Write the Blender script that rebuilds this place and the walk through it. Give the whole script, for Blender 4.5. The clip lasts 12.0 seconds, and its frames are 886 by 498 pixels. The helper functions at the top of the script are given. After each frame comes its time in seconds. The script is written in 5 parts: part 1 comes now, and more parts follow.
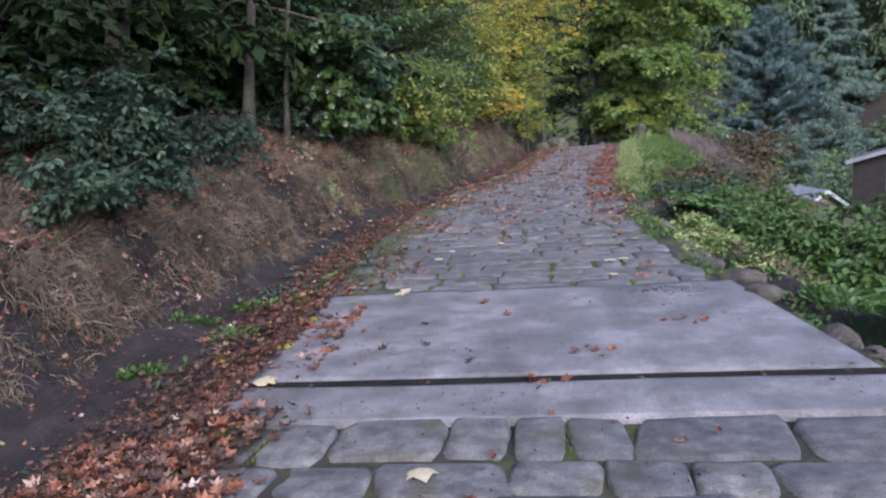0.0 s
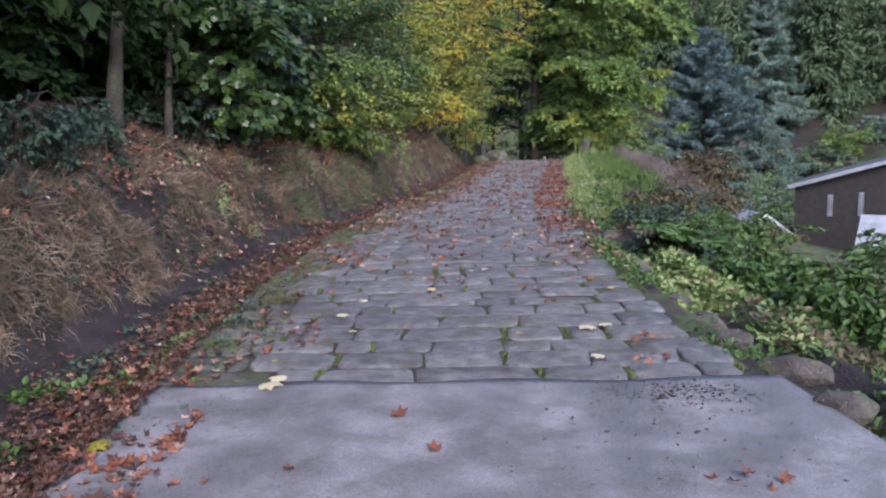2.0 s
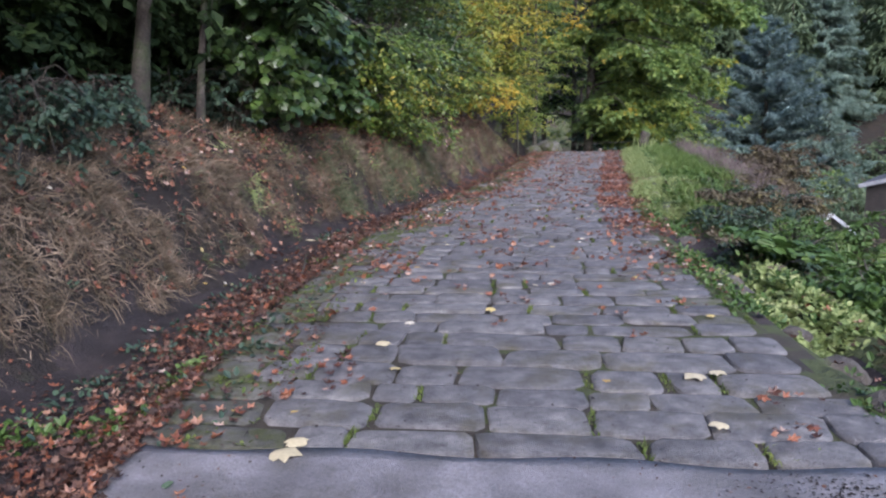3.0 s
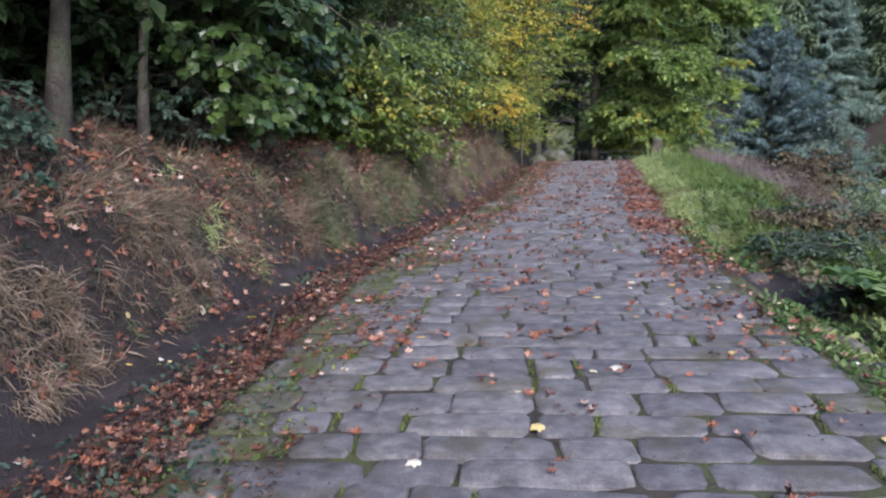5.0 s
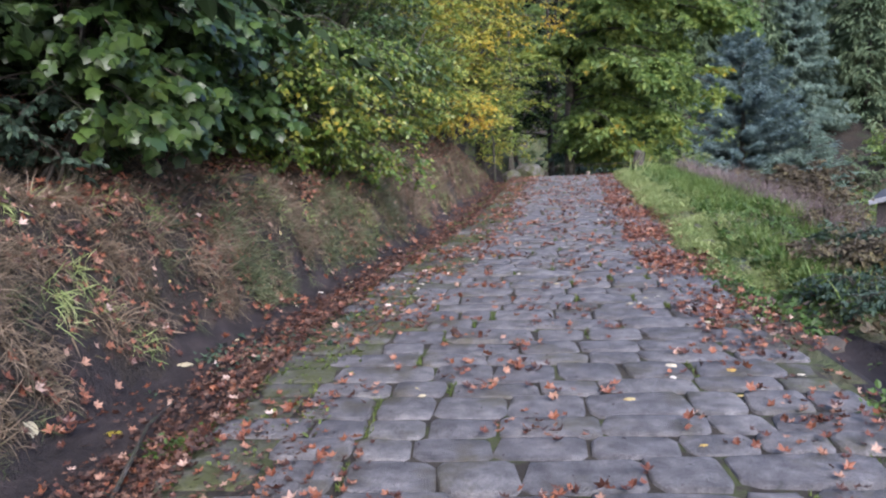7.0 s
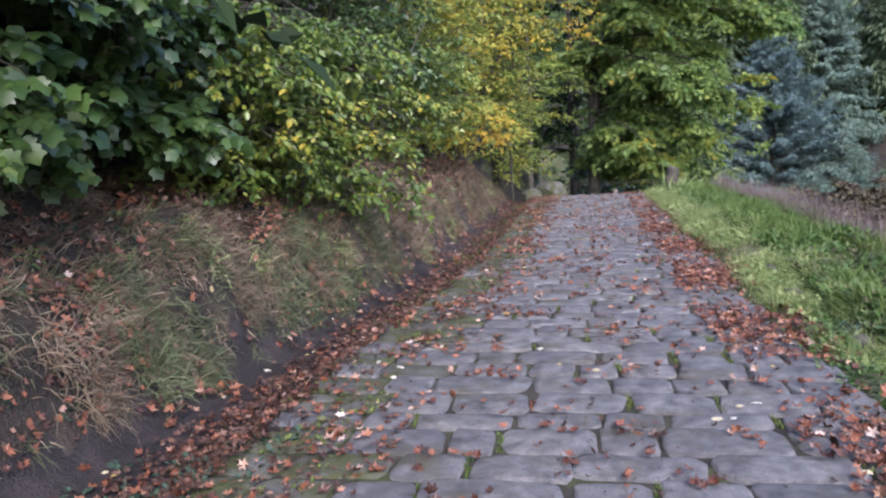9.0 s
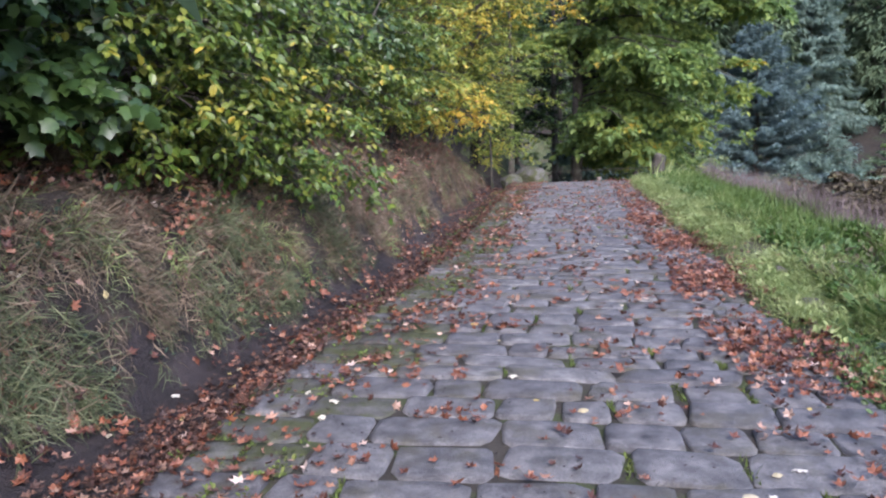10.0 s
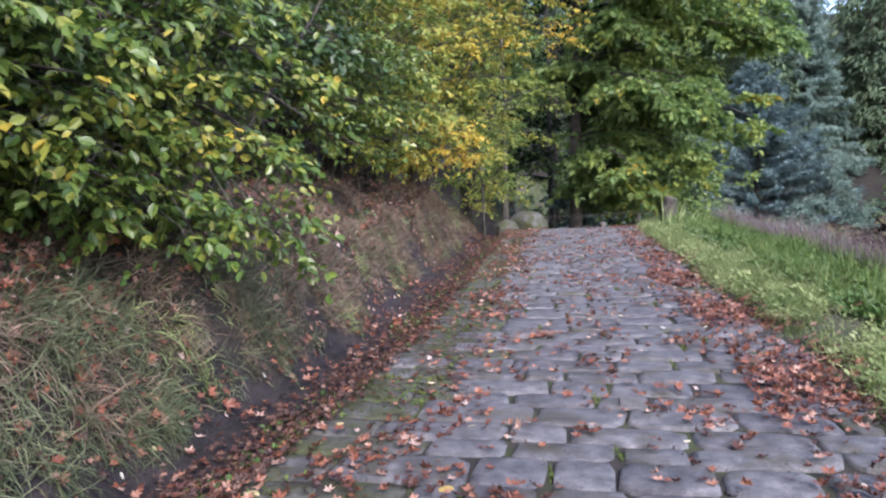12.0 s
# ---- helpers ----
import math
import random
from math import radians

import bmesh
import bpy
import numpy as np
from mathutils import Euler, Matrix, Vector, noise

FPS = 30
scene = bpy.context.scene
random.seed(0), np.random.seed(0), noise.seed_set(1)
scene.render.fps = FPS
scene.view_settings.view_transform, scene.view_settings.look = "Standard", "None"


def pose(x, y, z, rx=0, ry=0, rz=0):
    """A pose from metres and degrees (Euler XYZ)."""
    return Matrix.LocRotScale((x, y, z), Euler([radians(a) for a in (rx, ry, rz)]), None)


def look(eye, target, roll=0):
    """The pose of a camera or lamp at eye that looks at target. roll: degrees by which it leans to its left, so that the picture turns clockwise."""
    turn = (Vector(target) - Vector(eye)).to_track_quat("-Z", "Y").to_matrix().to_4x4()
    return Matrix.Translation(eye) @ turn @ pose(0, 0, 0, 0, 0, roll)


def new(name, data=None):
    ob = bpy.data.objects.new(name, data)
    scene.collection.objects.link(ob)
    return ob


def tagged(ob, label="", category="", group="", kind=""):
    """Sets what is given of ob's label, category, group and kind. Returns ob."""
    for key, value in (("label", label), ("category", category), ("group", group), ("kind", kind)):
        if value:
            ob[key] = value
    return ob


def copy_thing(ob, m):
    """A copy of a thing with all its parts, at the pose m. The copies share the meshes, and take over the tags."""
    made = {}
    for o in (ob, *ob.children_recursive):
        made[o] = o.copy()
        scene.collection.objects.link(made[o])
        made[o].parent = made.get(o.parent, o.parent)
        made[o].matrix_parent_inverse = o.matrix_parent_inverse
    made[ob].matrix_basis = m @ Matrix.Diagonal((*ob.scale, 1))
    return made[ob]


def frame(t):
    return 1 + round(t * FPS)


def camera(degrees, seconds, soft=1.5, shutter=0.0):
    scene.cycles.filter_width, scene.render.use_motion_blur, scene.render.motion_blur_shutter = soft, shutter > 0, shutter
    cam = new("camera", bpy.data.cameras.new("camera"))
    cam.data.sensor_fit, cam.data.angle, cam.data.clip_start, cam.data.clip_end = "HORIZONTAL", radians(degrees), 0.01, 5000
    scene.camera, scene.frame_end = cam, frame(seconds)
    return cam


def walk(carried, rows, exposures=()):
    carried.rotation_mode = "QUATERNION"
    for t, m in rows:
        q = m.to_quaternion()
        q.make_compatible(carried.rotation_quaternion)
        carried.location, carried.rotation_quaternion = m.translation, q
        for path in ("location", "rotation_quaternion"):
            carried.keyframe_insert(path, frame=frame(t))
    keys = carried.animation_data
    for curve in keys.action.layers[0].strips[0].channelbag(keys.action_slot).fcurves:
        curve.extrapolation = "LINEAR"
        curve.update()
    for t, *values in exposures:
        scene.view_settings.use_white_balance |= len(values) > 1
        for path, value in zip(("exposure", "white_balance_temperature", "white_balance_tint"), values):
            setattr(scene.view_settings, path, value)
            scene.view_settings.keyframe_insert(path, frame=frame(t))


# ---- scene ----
cam = camera(60.3, 12.0, soft=2.2)
METRES, EYE, TILT, LEAN, TURN = 14.6, 1.5, 0.0, 0.0, 7.6
ROWS = [
    (0.0, 0.0, 0.0, 0.0, -0.66, -9.51, 3.92),
    (0.5, 0.0021, 0.0442, -0.0056, -2.57, -9.08, 3.34),
    (1.0, 0.007, 0.0893, -0.0048, -0.72, -8.36, 3.86),
    (1.5, 0.0108, 0.1321, -0.0045, -1.87, -9.45, 3.73),
    (2.0, 0.0172, 0.1777, -0.0067, -5.25, -8.96, 1.72),
    (2.5, 0.0147, 0.2169, -0.0084, -1.84, -8.11, 1.34),
    (3.0, 0.0145, 0.2589, -0.0063, -1.71, -9.8, 0.61),
    (5.0, 0.0119, 0.4047, -0.004, -2.02, -9.16, 1.57),
    (5.5, 0.0123, 0.4415, -0.0058, -1.3, -8.67, 1.88),
    (6.0, 0.0196, 0.481, -0.007, -4.6, -8.54, 1.71),
    (6.5, 0.0237, 0.5198, -0.0043, -2.57, -8.51, 2.27),
    (7.0, 0.0247, 0.5606, -0.0018, -4.3, -8.29, 2.26),
    (9.0, 0.0543, 0.7308, -0.0001, -2.82, -7.1, 2.69),
    (9.5, 0.0625, 0.7716, -0.0033, -2.74, -7.02, 2.33),
    (10.0, 0.0718, 0.8158, -0.004, -4.14, -8.32, 1.72),
    (10.5, 0.0804, 0.861, -0.0029, -4.19, -7.81, 1.29),
    (11.0, 0.0831, 0.9037, -0.0033, -3.84, -7.13, 1.37),
    (11.5, 0.0936, 0.9483, -0.0049, -4.88, -5.4, 1.16),
    (12.0, 0.0998, 0.9887, -0.0077, -4.55, -5.07, 2.03),
]
walk(cam, [(t, pose(0, 0, EYE, TILT, LEAN, TURN) @ pose(METRES * x, METRES * y, METRES * z, 90 + pitch, roll, yaw)) for t, x, y, z, yaw, pitch, roll in ROWS],
     [(0.0, 1.56, 6030, 20), (3.0, 1.6, 6120, 20), (6.0, 1.75, 6190, 20), (12.0, 1.96, 6030, 22)])

# ---- light ----
SUN_EL, SUN_AZ = 38.0, 160.0
world = bpy.data.worlds.new("world")
scene.world = world
world.use_nodes = True
wn = world.node_tree.nodes
sky = wn.new("ShaderNodeTexSky")
sky.sky_type = "NISHITA"
sky.sun_disc = False
sky.sun_elevation, sky.sun_rotation = radians(SUN_EL), radians(SUN_AZ)
sky.air_density, sky.dust_density, sky.ozone_density = 1.0, 1.5, 1.5
wn["Background"].inputs["Strength"].default_value = 0.15
world.node_tree.links.new(sky.outputs[0], wn["Background"].inputs["Color"])
sun_data = bpy.data.lights.new("sun", "SUN")
sun_data.energy, sun_data.angle, sun_data.color = 1.7, radians(30), (1.0, 0.97, 0.93)
sun = new("sun", sun_data)
sun.matrix_world = look((0, 0, 0), (-math.sin(radians(SUN_AZ)) * math.cos(radians(SUN_EL)),
                                    -math.cos(radians(SUN_AZ)) * math.cos(radians(SUN_EL)),
                                    -math.sin(radians(SUN_EL))))


# ---- materials ----
def ramp_of(nt, stops):
    r = nt.nodes.new("ShaderNodeValToRGB")
    els = r.color_ramp.elements
    while len(els) < len(stops):
        els.new(0.5)
    for e, (p, c) in zip(els, stops):
        e.position, e.color = p, (*c, 1)
    return r


def noise_of(nt, coord, scale, detail=5.0, rough=0.6):
    n = nt.nodes.new("ShaderNodeTexNoise")
    n.inputs["Scale"].default_value = scale
    n.inputs["Detail"].default_value = detail
    n.inputs["Roughness"].default_value = rough
    nt.links.new(coord, n.inputs["Vector"])
    return n


def mixed(nt, fac, a, b, mode="MIX"):
    m = nt.nodes.new("ShaderNodeMix")
    m.data_type, m.blend_type = "RGBA", mode
    for sock, value in ((m.inputs[0], fac), (m.inputs[6], a), (m.inputs[7], b)):
        if isinstance(value, (int, float)):
            sock.default_value = value
        elif isinstance(value, tuple):
            sock.default_value = (*value, 1)
        else:
            nt.links.new(value, sock)
    return m.outputs[2]


def surface(name, stops, scale=3.0, fine=40.0, patch=None, patch_scale=1.2, patch_edge=(0.52, 0.62), roughness=0.85,
            bump=0.4, bump_scale=0.02, vary=0.0, fine_mix=0.5, coords="Object", spec=0.3, islands=0.0):
    """Stops coloured by coarse noise, fine grain over it, an optional second colour in patches, and relief."""
    m = bpy.data.materials.new(name)
    m.use_nodes = True
    nt = m.node_tree
    p = nt.nodes["Principled BSDF"]
    tc = nt.nodes.new("ShaderNodeNewGeometry").outputs["Position"] if coords == "World" else nt.nodes.new("ShaderNodeTexCoord").outputs[coords]
    big = noise_of(nt, tc, scale)
    small = noise_of(nt, tc, fine, 3.0, 0.7)
    ramp = ramp_of(nt, stops)
    nt.links.new(big.outputs[0], ramp.inputs[0])
    grain = ramp_of(nt, [(0.3, (0.55, 0.55, 0.55)), (0.7, (1.3, 1.3, 1.3))])
    nt.links.new(small.outputs[0], grain.inputs[0])
    col = mixed(nt, fine_mix, ramp.outputs[0], grain.outputs[0], "MULTIPLY")
    if patch:
        pn = noise_of(nt, tc, patch_scale, 6.0, 0.65)
        pr = ramp_of(nt, [(patch_edge[0], (0, 0, 0)), (patch_edge[1], (1, 1, 1))])
        nt.links.new(pn.outputs[0], pr.inputs[0])
        pc = mixed(nt, fine_mix, patch, grain.outputs[0], "MULTIPLY")
        col = mixed(nt, pr.outputs[0], col, pc)
    if vary or islands:
        oi = nt.nodes.new("ShaderNodeObjectInfo") if vary else nt.nodes.new("ShaderNodeNewGeometry")
        vary = vary or islands
        vr = ramp_of(nt, [(0.0, (1 - vary, 1 - vary, 1 - vary * 0.9)), (1.0, (1 + vary, 1 + vary, 1 + vary * 0.8))])
        nt.links.new(oi.outputs["Random Per Island" if islands else "Random"], vr.inputs[0])
        col = mixed(nt, 1.0, col, vr.outputs[0], "MULTIPLY")
    nt.links.new(col, p.inputs["Base Color"])
    rr = nt.nodes.new("ShaderNodeMapRange")
    rr.inputs[3].default_value, rr.inputs[4].default_value = roughness - 0.12, min(1.0, roughness + 0.1)
    nt.links.new(big.outputs[0], rr.inputs[0])
    nt.links.new(rr.outputs[0], p.inputs["Roughness"])
    p.inputs["Specular IOR Level"].default_value = spec
    b = nt.nodes.new("ShaderNodeBump")
    b.inputs["Strength"].default_value, b.inputs["Distance"].default_value = bump, bump_scale
    nt.links.new(small.outputs[0], b.inputs["Height"])
    nt.links.new(b.outputs[0], p.inputs["Normal"])
    return m


def leafy(name, stops, through_light=0.3, roughness=0.5, clump=0.6, clump_scale=0.8, spec=0.4):
    """Leaves: each island takes its own colour from the stops, shifted by a coarse noise; part of the light passes through."""
    m = bpy.data.materials.new(name)
    m.use_nodes = True
    nt = m.node_tree
    p = nt.nodes["Principled BSDF"]
    geo = nt.nodes.new("ShaderNodeNewGeometry")
    tc = nt.nodes.new("ShaderNodeTexCoord").outputs["Object"]
    big = noise_of(nt, tc, clump_scale, 2.0)
    mr = nt.nodes.new("ShaderNodeMapRange")
    mr.inputs[1].default_value, mr.inputs[2].default_value = 0.3, 0.7
    nt.links.new(big.outputs[0], mr.inputs[0])
    mx = nt.nodes.new("ShaderNodeMix")
    mx.inputs[0].default_value = clump
    nt.links.new(geo.outputs["Random Per Island"], mx.inputs[2])
    nt.links.new(mr.outputs[0], mx.inputs[3])
    ramp = ramp_of(nt, stops)
    nt.links.new(mx.outputs[0], ramp.inputs[0])
    fine = noise_of(nt, tc, 60.0, 2.0)
    g = ramp_of(nt, [(0.3, (0.75, 0.75, 0.75)), (0.7, (1.2, 1.2, 1.2))])
    nt.links.new(fine.outputs[0], g.inputs[0])
    col = mixed(nt, 0.6, ramp.outputs[0], g.outputs[0], "MULTIPLY")
    nt.links.new(col, p.inputs["Base Color"])
    p.inputs["Roughness"].default_value = roughness
    p.inputs["Specular IOR Level"].default_value = spec
    if through_light:
        tr = nt.nodes.new("ShaderNodeBsdfTranslucent")
        nt.links.new(col, tr.inputs["Color"])
        ms = nt.nodes.new("ShaderNodeMixShader")
        ms.inputs[0].default_value = through_light
        nt.links.new(p.outputs[0], ms.inputs[1])
        nt.links.new(tr.outputs[0], ms.inputs[2])
        nt.links.new(ms.outputs[0], nt.nodes["Material Output"].inputs["Surface"])
    return m


STONE = surface("sett_stone", [(0.3, (0.06, 0.059, 0.063)), (0.46, (0.108, 0.105, 0.11)), (0.6, (0.155, 0.15, 0.154)), (0.75, (0.225, 0.217, 0.216))], 9.0, 85.0,
                patch=(0.075, 0.068, 0.045), patch_scale=2.6, patch_edge=(0.52, 0.7), roughness=0.68, bump=1.0, bump_scale=0.016,
                vary=0.16, coords="World", fine_mix=0.75)
STONE_FAR = surface("sett_stone_joined", [(0.3, (0.06, 0.059, 0.063)), (0.46, (0.108, 0.105, 0.11)), (0.6, (0.155, 0.15, 0.154)), (0.75, (0.225, 0.217, 0.216))], 9.0, 85.0,
                    patch=(0.075, 0.068, 0.045), patch_scale=2.6, patch_edge=(0.52, 0.7), roughness=0.68, bump=1.0, bump_scale=0.016, coords="World", fine_mix=0.75,
                    islands=0.16)
STONE_MOSS = surface("mossy_stone", [(0.3, (0.05, 0.048, 0.044)), (0.5, (0.085, 0.082, 0.077)), (0.7, (0.13, 0.125, 0.12))], 7.0, 48.0, patch=(0.052, 0.058, 0.022),
                     patch_scale=4.5, patch_edge=(0.4, 0.6), roughness=0.85, bump=0.8, bump_scale=0.014, vary=0.12, coords="World", fine_mix=0.75)
CONCRETE = surface("concrete", [(0.3, (0.1, 0.096, 0.104)), (0.45, (0.155, 0.149, 0.159)), (0.58, (0.215, 0.206, 0.22)), (0.72, (0.275, 0.263, 0.279))], 2.2, 85.0,
                   patch=(0.1, 0.096, 0.092), patch_scale=3.5, patch_edge=(0.47, 0.72), roughness=0.55, bump=1.0, bump_scale=0.012, fine_mix=0.9)
JOINT = surface("joint_soil", [(0.3, (0.02, 0.017, 0.014)), (0.6, (0.042, 0.036, 0.028))], 3.0, 50.0, patch=(0.045, 0.055, 0.02),
                patch_scale=2.2, patch_edge=(0.5, 0.58), roughness=0.95, bump=0.8, bump_scale=0.02)
EARTH = surface("dark_earth", [(0.3, (0.016, 0.013, 0.014)), (0.5, (0.03, 0.024, 0.025)), (0.7, (0.055, 0.043, 0.043))], 2.5, 45.0,
                roughness=0.95, bump=1.0, bump_scale=0.05)
BANK = surface("bank_soil", [(0.3, (0.014, 0.011, 0.01)), (0.5, (0.028, 0.022, 0.019)), (0.7, (0.055, 0.042, 0.033))], 2.0, 30.0,
               patch=(0.034, 0.034, 0.02), patch_scale=1.6, patch_edge=(0.54, 0.66), roughness=0.95, bump=1.0, bump_scale=0.06)
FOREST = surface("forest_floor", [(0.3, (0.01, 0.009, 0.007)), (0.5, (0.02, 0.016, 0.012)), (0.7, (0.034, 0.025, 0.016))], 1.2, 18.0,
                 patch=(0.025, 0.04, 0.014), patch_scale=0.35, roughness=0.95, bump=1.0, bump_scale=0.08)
MEADOW = surface("meadow_soil", [(0.3, (0.035, 0.045, 0.018)), (0.5, (0.06, 0.075, 0.028)), (0.7, (0.09, 0.085, 0.045))], 0.8, 20.0,
                 patch=(0.07, 0.055, 0.04), patch_scale=0.4, roughness=0.95, bump=1.0, bump_scale=0.08)
ROCK = surface("field_stone", [(0.3, (0.035, 0.032, 0.029)), (0.5, (0.07, 0.062, 0.055)), (0.7, (0.12, 0.107, 0.095))], 4.0, 45.0,
               patch=(0.08, 0.1, 0.04), patch_scale=2.5, roughness=0.85, bump=0.9, bump_scale=0.03)
BARK = surface("bark", [(0.3, (0.03, 0.026, 0.022)), (0.5, (0.06, 0.052, 0.044)), (0.7, (0.11, 0.098, 0.084))], 4.0, 35.0,
               patch=(0.045, 0.056, 0.028), patch_scale=3.0, roughness=0.9, bump=1.0, bump_scale=0.03, fine_mix=0.85)
PALE_BARK = surface("pale_bark", [(0.3, (0.024, 0.02, 0.018)), (0.5, (0.05, 0.043, 0.037)), (0.7, (0.12, 0.105, 0.094))], 4.0, 35.0,
                    patch=(0.05, 0.06, 0.032), patch_scale=3.5, patch_edge=(0.48, 0.62), roughness=0.9, bump=1.0, bump_scale=0.03, fine_mix=0.85)
WOOD_GREY = surface("weathered_wood", [(0.3, (0.12, 0.1, 0.085)), (0.6, (0.24, 0.21, 0.18))], 6.0, 60.0, roughness=0.9, bump=0.6)
DARK_TIMBER = surface("dark_timber", [(0.3, (0.016, 0.014, 0.014)), (0.6, (0.03, 0.026, 0.025))], 3.0, 30.0, roughness=0.8, bump=0.4)
ROOF_GREY = surface("slate_roof", [(0.3, (0.16, 0.17, 0.19)), (0.6, (0.26, 0.27, 0.3))], 2.0, 18.0, roughness=0.6, bump=0.5)
ROOF_DARK = surface("dark_roof", [(0.3, (0.04, 0.04, 0.045)), (0.6, (0.075, 0.075, 0.08))], 2.0, 18.0, roughness=0.6, bump=0.5)
WHITE_TRIM = surface("white_trim", [(0.3, (0.6, 0.61, 0.62)), (0.6, (0.75, 0.75, 0.75))], 3.0, 40.0, roughness=0.6, bump=0.1)
WALL_TAN = surface("tan_render", [(0.3, (0.24, 0.2, 0.15)), (0.6, (0.34, 0.29, 0.22))], 2.0, 30.0, roughness=0.9, bump=0.3)

G_DEEP, G_MID, G_LIGHT, G_YEL, GOLD, RUST = ((0.035, 0.07, 0.02), (0.07, 0.125, 0.025), (0.13, 0.185, 0.04), (0.28, 0.28, 0.045),
                                             (0.44, 0.31, 0.04), (0.3, 0.12, 0.03))
LEAF_SYC = leafy("sycamore_leaves", [(0.0, (0.014, 0.034, 0.012)), (0.45, (0.032, 0.066, 0.017)), (0.85, (0.062, 0.108, 0.024)), (1.0, (0.15, 0.17, 0.035))], 0.28, 0.4, spec=0.5, clump=0.45)
LEAF_HAZEL = leafy("hazel_leaves", [(0.0, (0.08, 0.14, 0.03)), (0.4, (0.17, 0.235, 0.05)), (0.7, (0.3, 0.31, 0.055)), (0.9, (0.45, 0.32, 0.05)), (1.0, RUST)], 0.42, 0.5)
LEAF_GOLD = leafy("golden_leaves", [(0.0, G_MID), (0.25, (0.17, 0.23, 0.045)), (0.5, (0.36, 0.33, 0.05)), (0.85, (0.56, 0.38, 0.045)), (1.0, RUST)], 0.42, 0.5)
LEAF_BEECH = leafy("beech_leaves", [(0.0, (0.065, 0.125, 0.04)), (0.45, (0.13, 0.205, 0.058)), (0.8, (0.24, 0.3, 0.065)), (0.93, GOLD), (1.0, RUST)], 0.48, 0.5, clump=0.5, clump_scale=0.3)
# near-black greens: the deep shade of the wood is put into the leaf colour
LEAF_SHADED = leafy("leaves_darkened_for_shade", [(0.0, (0.008, 0.015, 0.007)), (0.6, (0.016, 0.03, 0.011)), (1.0, (0.04, 0.065, 0.018))], 0.12, 0.7, spec=0.1)
LEAF_BRAMBLE = leafy("bramble_leaves", [(0.0, (0.014, 0.032, 0.021)), (0.6, (0.035, 0.063, 0.042)), (1.0, (0.085, 0.13, 0.075))], 0.2, 0.55, spec=0.3)
LEAF_FERN = leafy("fern_leaves", [(0.0, (0.03, 0.065, 0.015)), (0.6, (0.06, 0.115, 0.025)), (1.0, (0.12, 0.17, 0.05))], 0.3, 0.5)
LEAF_BROWN = leafy("brown_shrub_leaves", [(0.0, (0.05, 0.04, 0.03)), (0.45, (0.085, 0.068, 0.042)), (0.8, (0.12, 0.105, 0.045)), (1.0, (0.25, 0.18, 0.045))], 0.2, 0.7)
GRASS_PALE = leafy("pale_grass", [(0.0, (0.1, 0.155, 0.045)), (0.35, (0.18, 0.24, 0.08)), (0.7, (0.28, 0.33, 0.13)), (1.0, (0.4, 0.41, 0.22))], 0.35, 0.6, clump_scale=1.5)
GRASS_GREEN = leafy("green_grass", [(0.0, (0.04, 0.08, 0.015)), (0.5, (0.075, 0.13, 0.025)), (1.0, (0.16, 0.19, 0.06))], 0.3, 0.6, clump_scale=1.5)
GRASS_DRY = leafy("dry_grass", [(0.0, (0.036, 0.038, 0.017)), (0.25, (0.062, 0.05, 0.031)), (0.5, (0.115, 0.085, 0.057)), (0.75, (0.195, 0.145, 0.1)), (1.0, (0.36, 0.285, 0.215))], 0.2, 0.8, clump=0.5, clump_scale=3.0)
GRASS_FOOT = leafy("grey_green_grass", [(0.0, (0.03, 0.042, 0.018)), (0.4, (0.065, 0.082, 0.036)), (0.75, (0.125, 0.14, 0.07)), (1.0, (0.24, 0.24, 0.14))], 0.25, 0.7, clump=0.4, clump_scale=3.0)
STEM_BROWN = leafy("dead_stems", [(0.0, (0.07, 0.05, 0.054)), (0.5, (0.13, 0.098, 0.1)), (0.85, (0.2, 0.155, 0.145)), (1.0, (0.15, 0.15, 0.075))], 0.2, 0.8)
LITTER_RED = leafy("fallen_red_leaves", [(0.0, (0.025, 0.012, 0.009)), (0.28, (0.065, 0.025, 0.017)), (0.52, (0.135, 0.046, 0.025)), (0.76, (0.21, 0.08, 0.042)), (0.9, (0.28, 0.16, 0.11)), (1.0, (0.5, 0.41, 0.36))], 0.1, 0.45, clump=0.1)
LITTER_DARK = leafy("rotting_leaves", [(0.0, (0.018, 0.01, 0.008)), (0.5, (0.05, 0.024, 0.017)), (0.85, (0.1, 0.05, 0.033)), (1.0, (0.2, 0.13, 0.095))], 0.05, 0.7, clump=0.1)
LITTER_PALE = leafy("fallen_pale_leaves", [(0.0, (0.36, 0.22, 0.05)), (0.35, (0.42, 0.33, 0.12)), (0.65, (0.46, 0.41, 0.3)), (1.0, (0.58, 0.56, 0.49))], 0.1, 0.6, clump=0.1)
MOSS = leafy("moss", [(0.0, (0.035, 0.06, 0.012)), (0.6, (0.07, 0.1, 0.02)), (1.0, (0.12, 0.14, 0.035))], 0.1, 0.9)
NEEDLE_BLUE = leafy("blue_spruce_needles", [(0.0, (0.055, 0.09, 0.085)), (0.5, (0.12, 0.175, 0.168)), (1.0, (0.25, 0.34, 0.335))], 0.25, 0.8, clump=0.6, spec=0.05)
# distant needles: colour raised and shifted to blue-grey to stand for haze
NEEDLE_HAZED = leafy("hazed_conifer_needles", [(0.0, (0.08, 0.125, 0.1)), (0.5, (0.14, 0.2, 0.16)), (1.0, (0.23, 0.3, 0.24))], 0.3, 0.8, clump=0.5, clump_scale=0.3, spec=0.1)
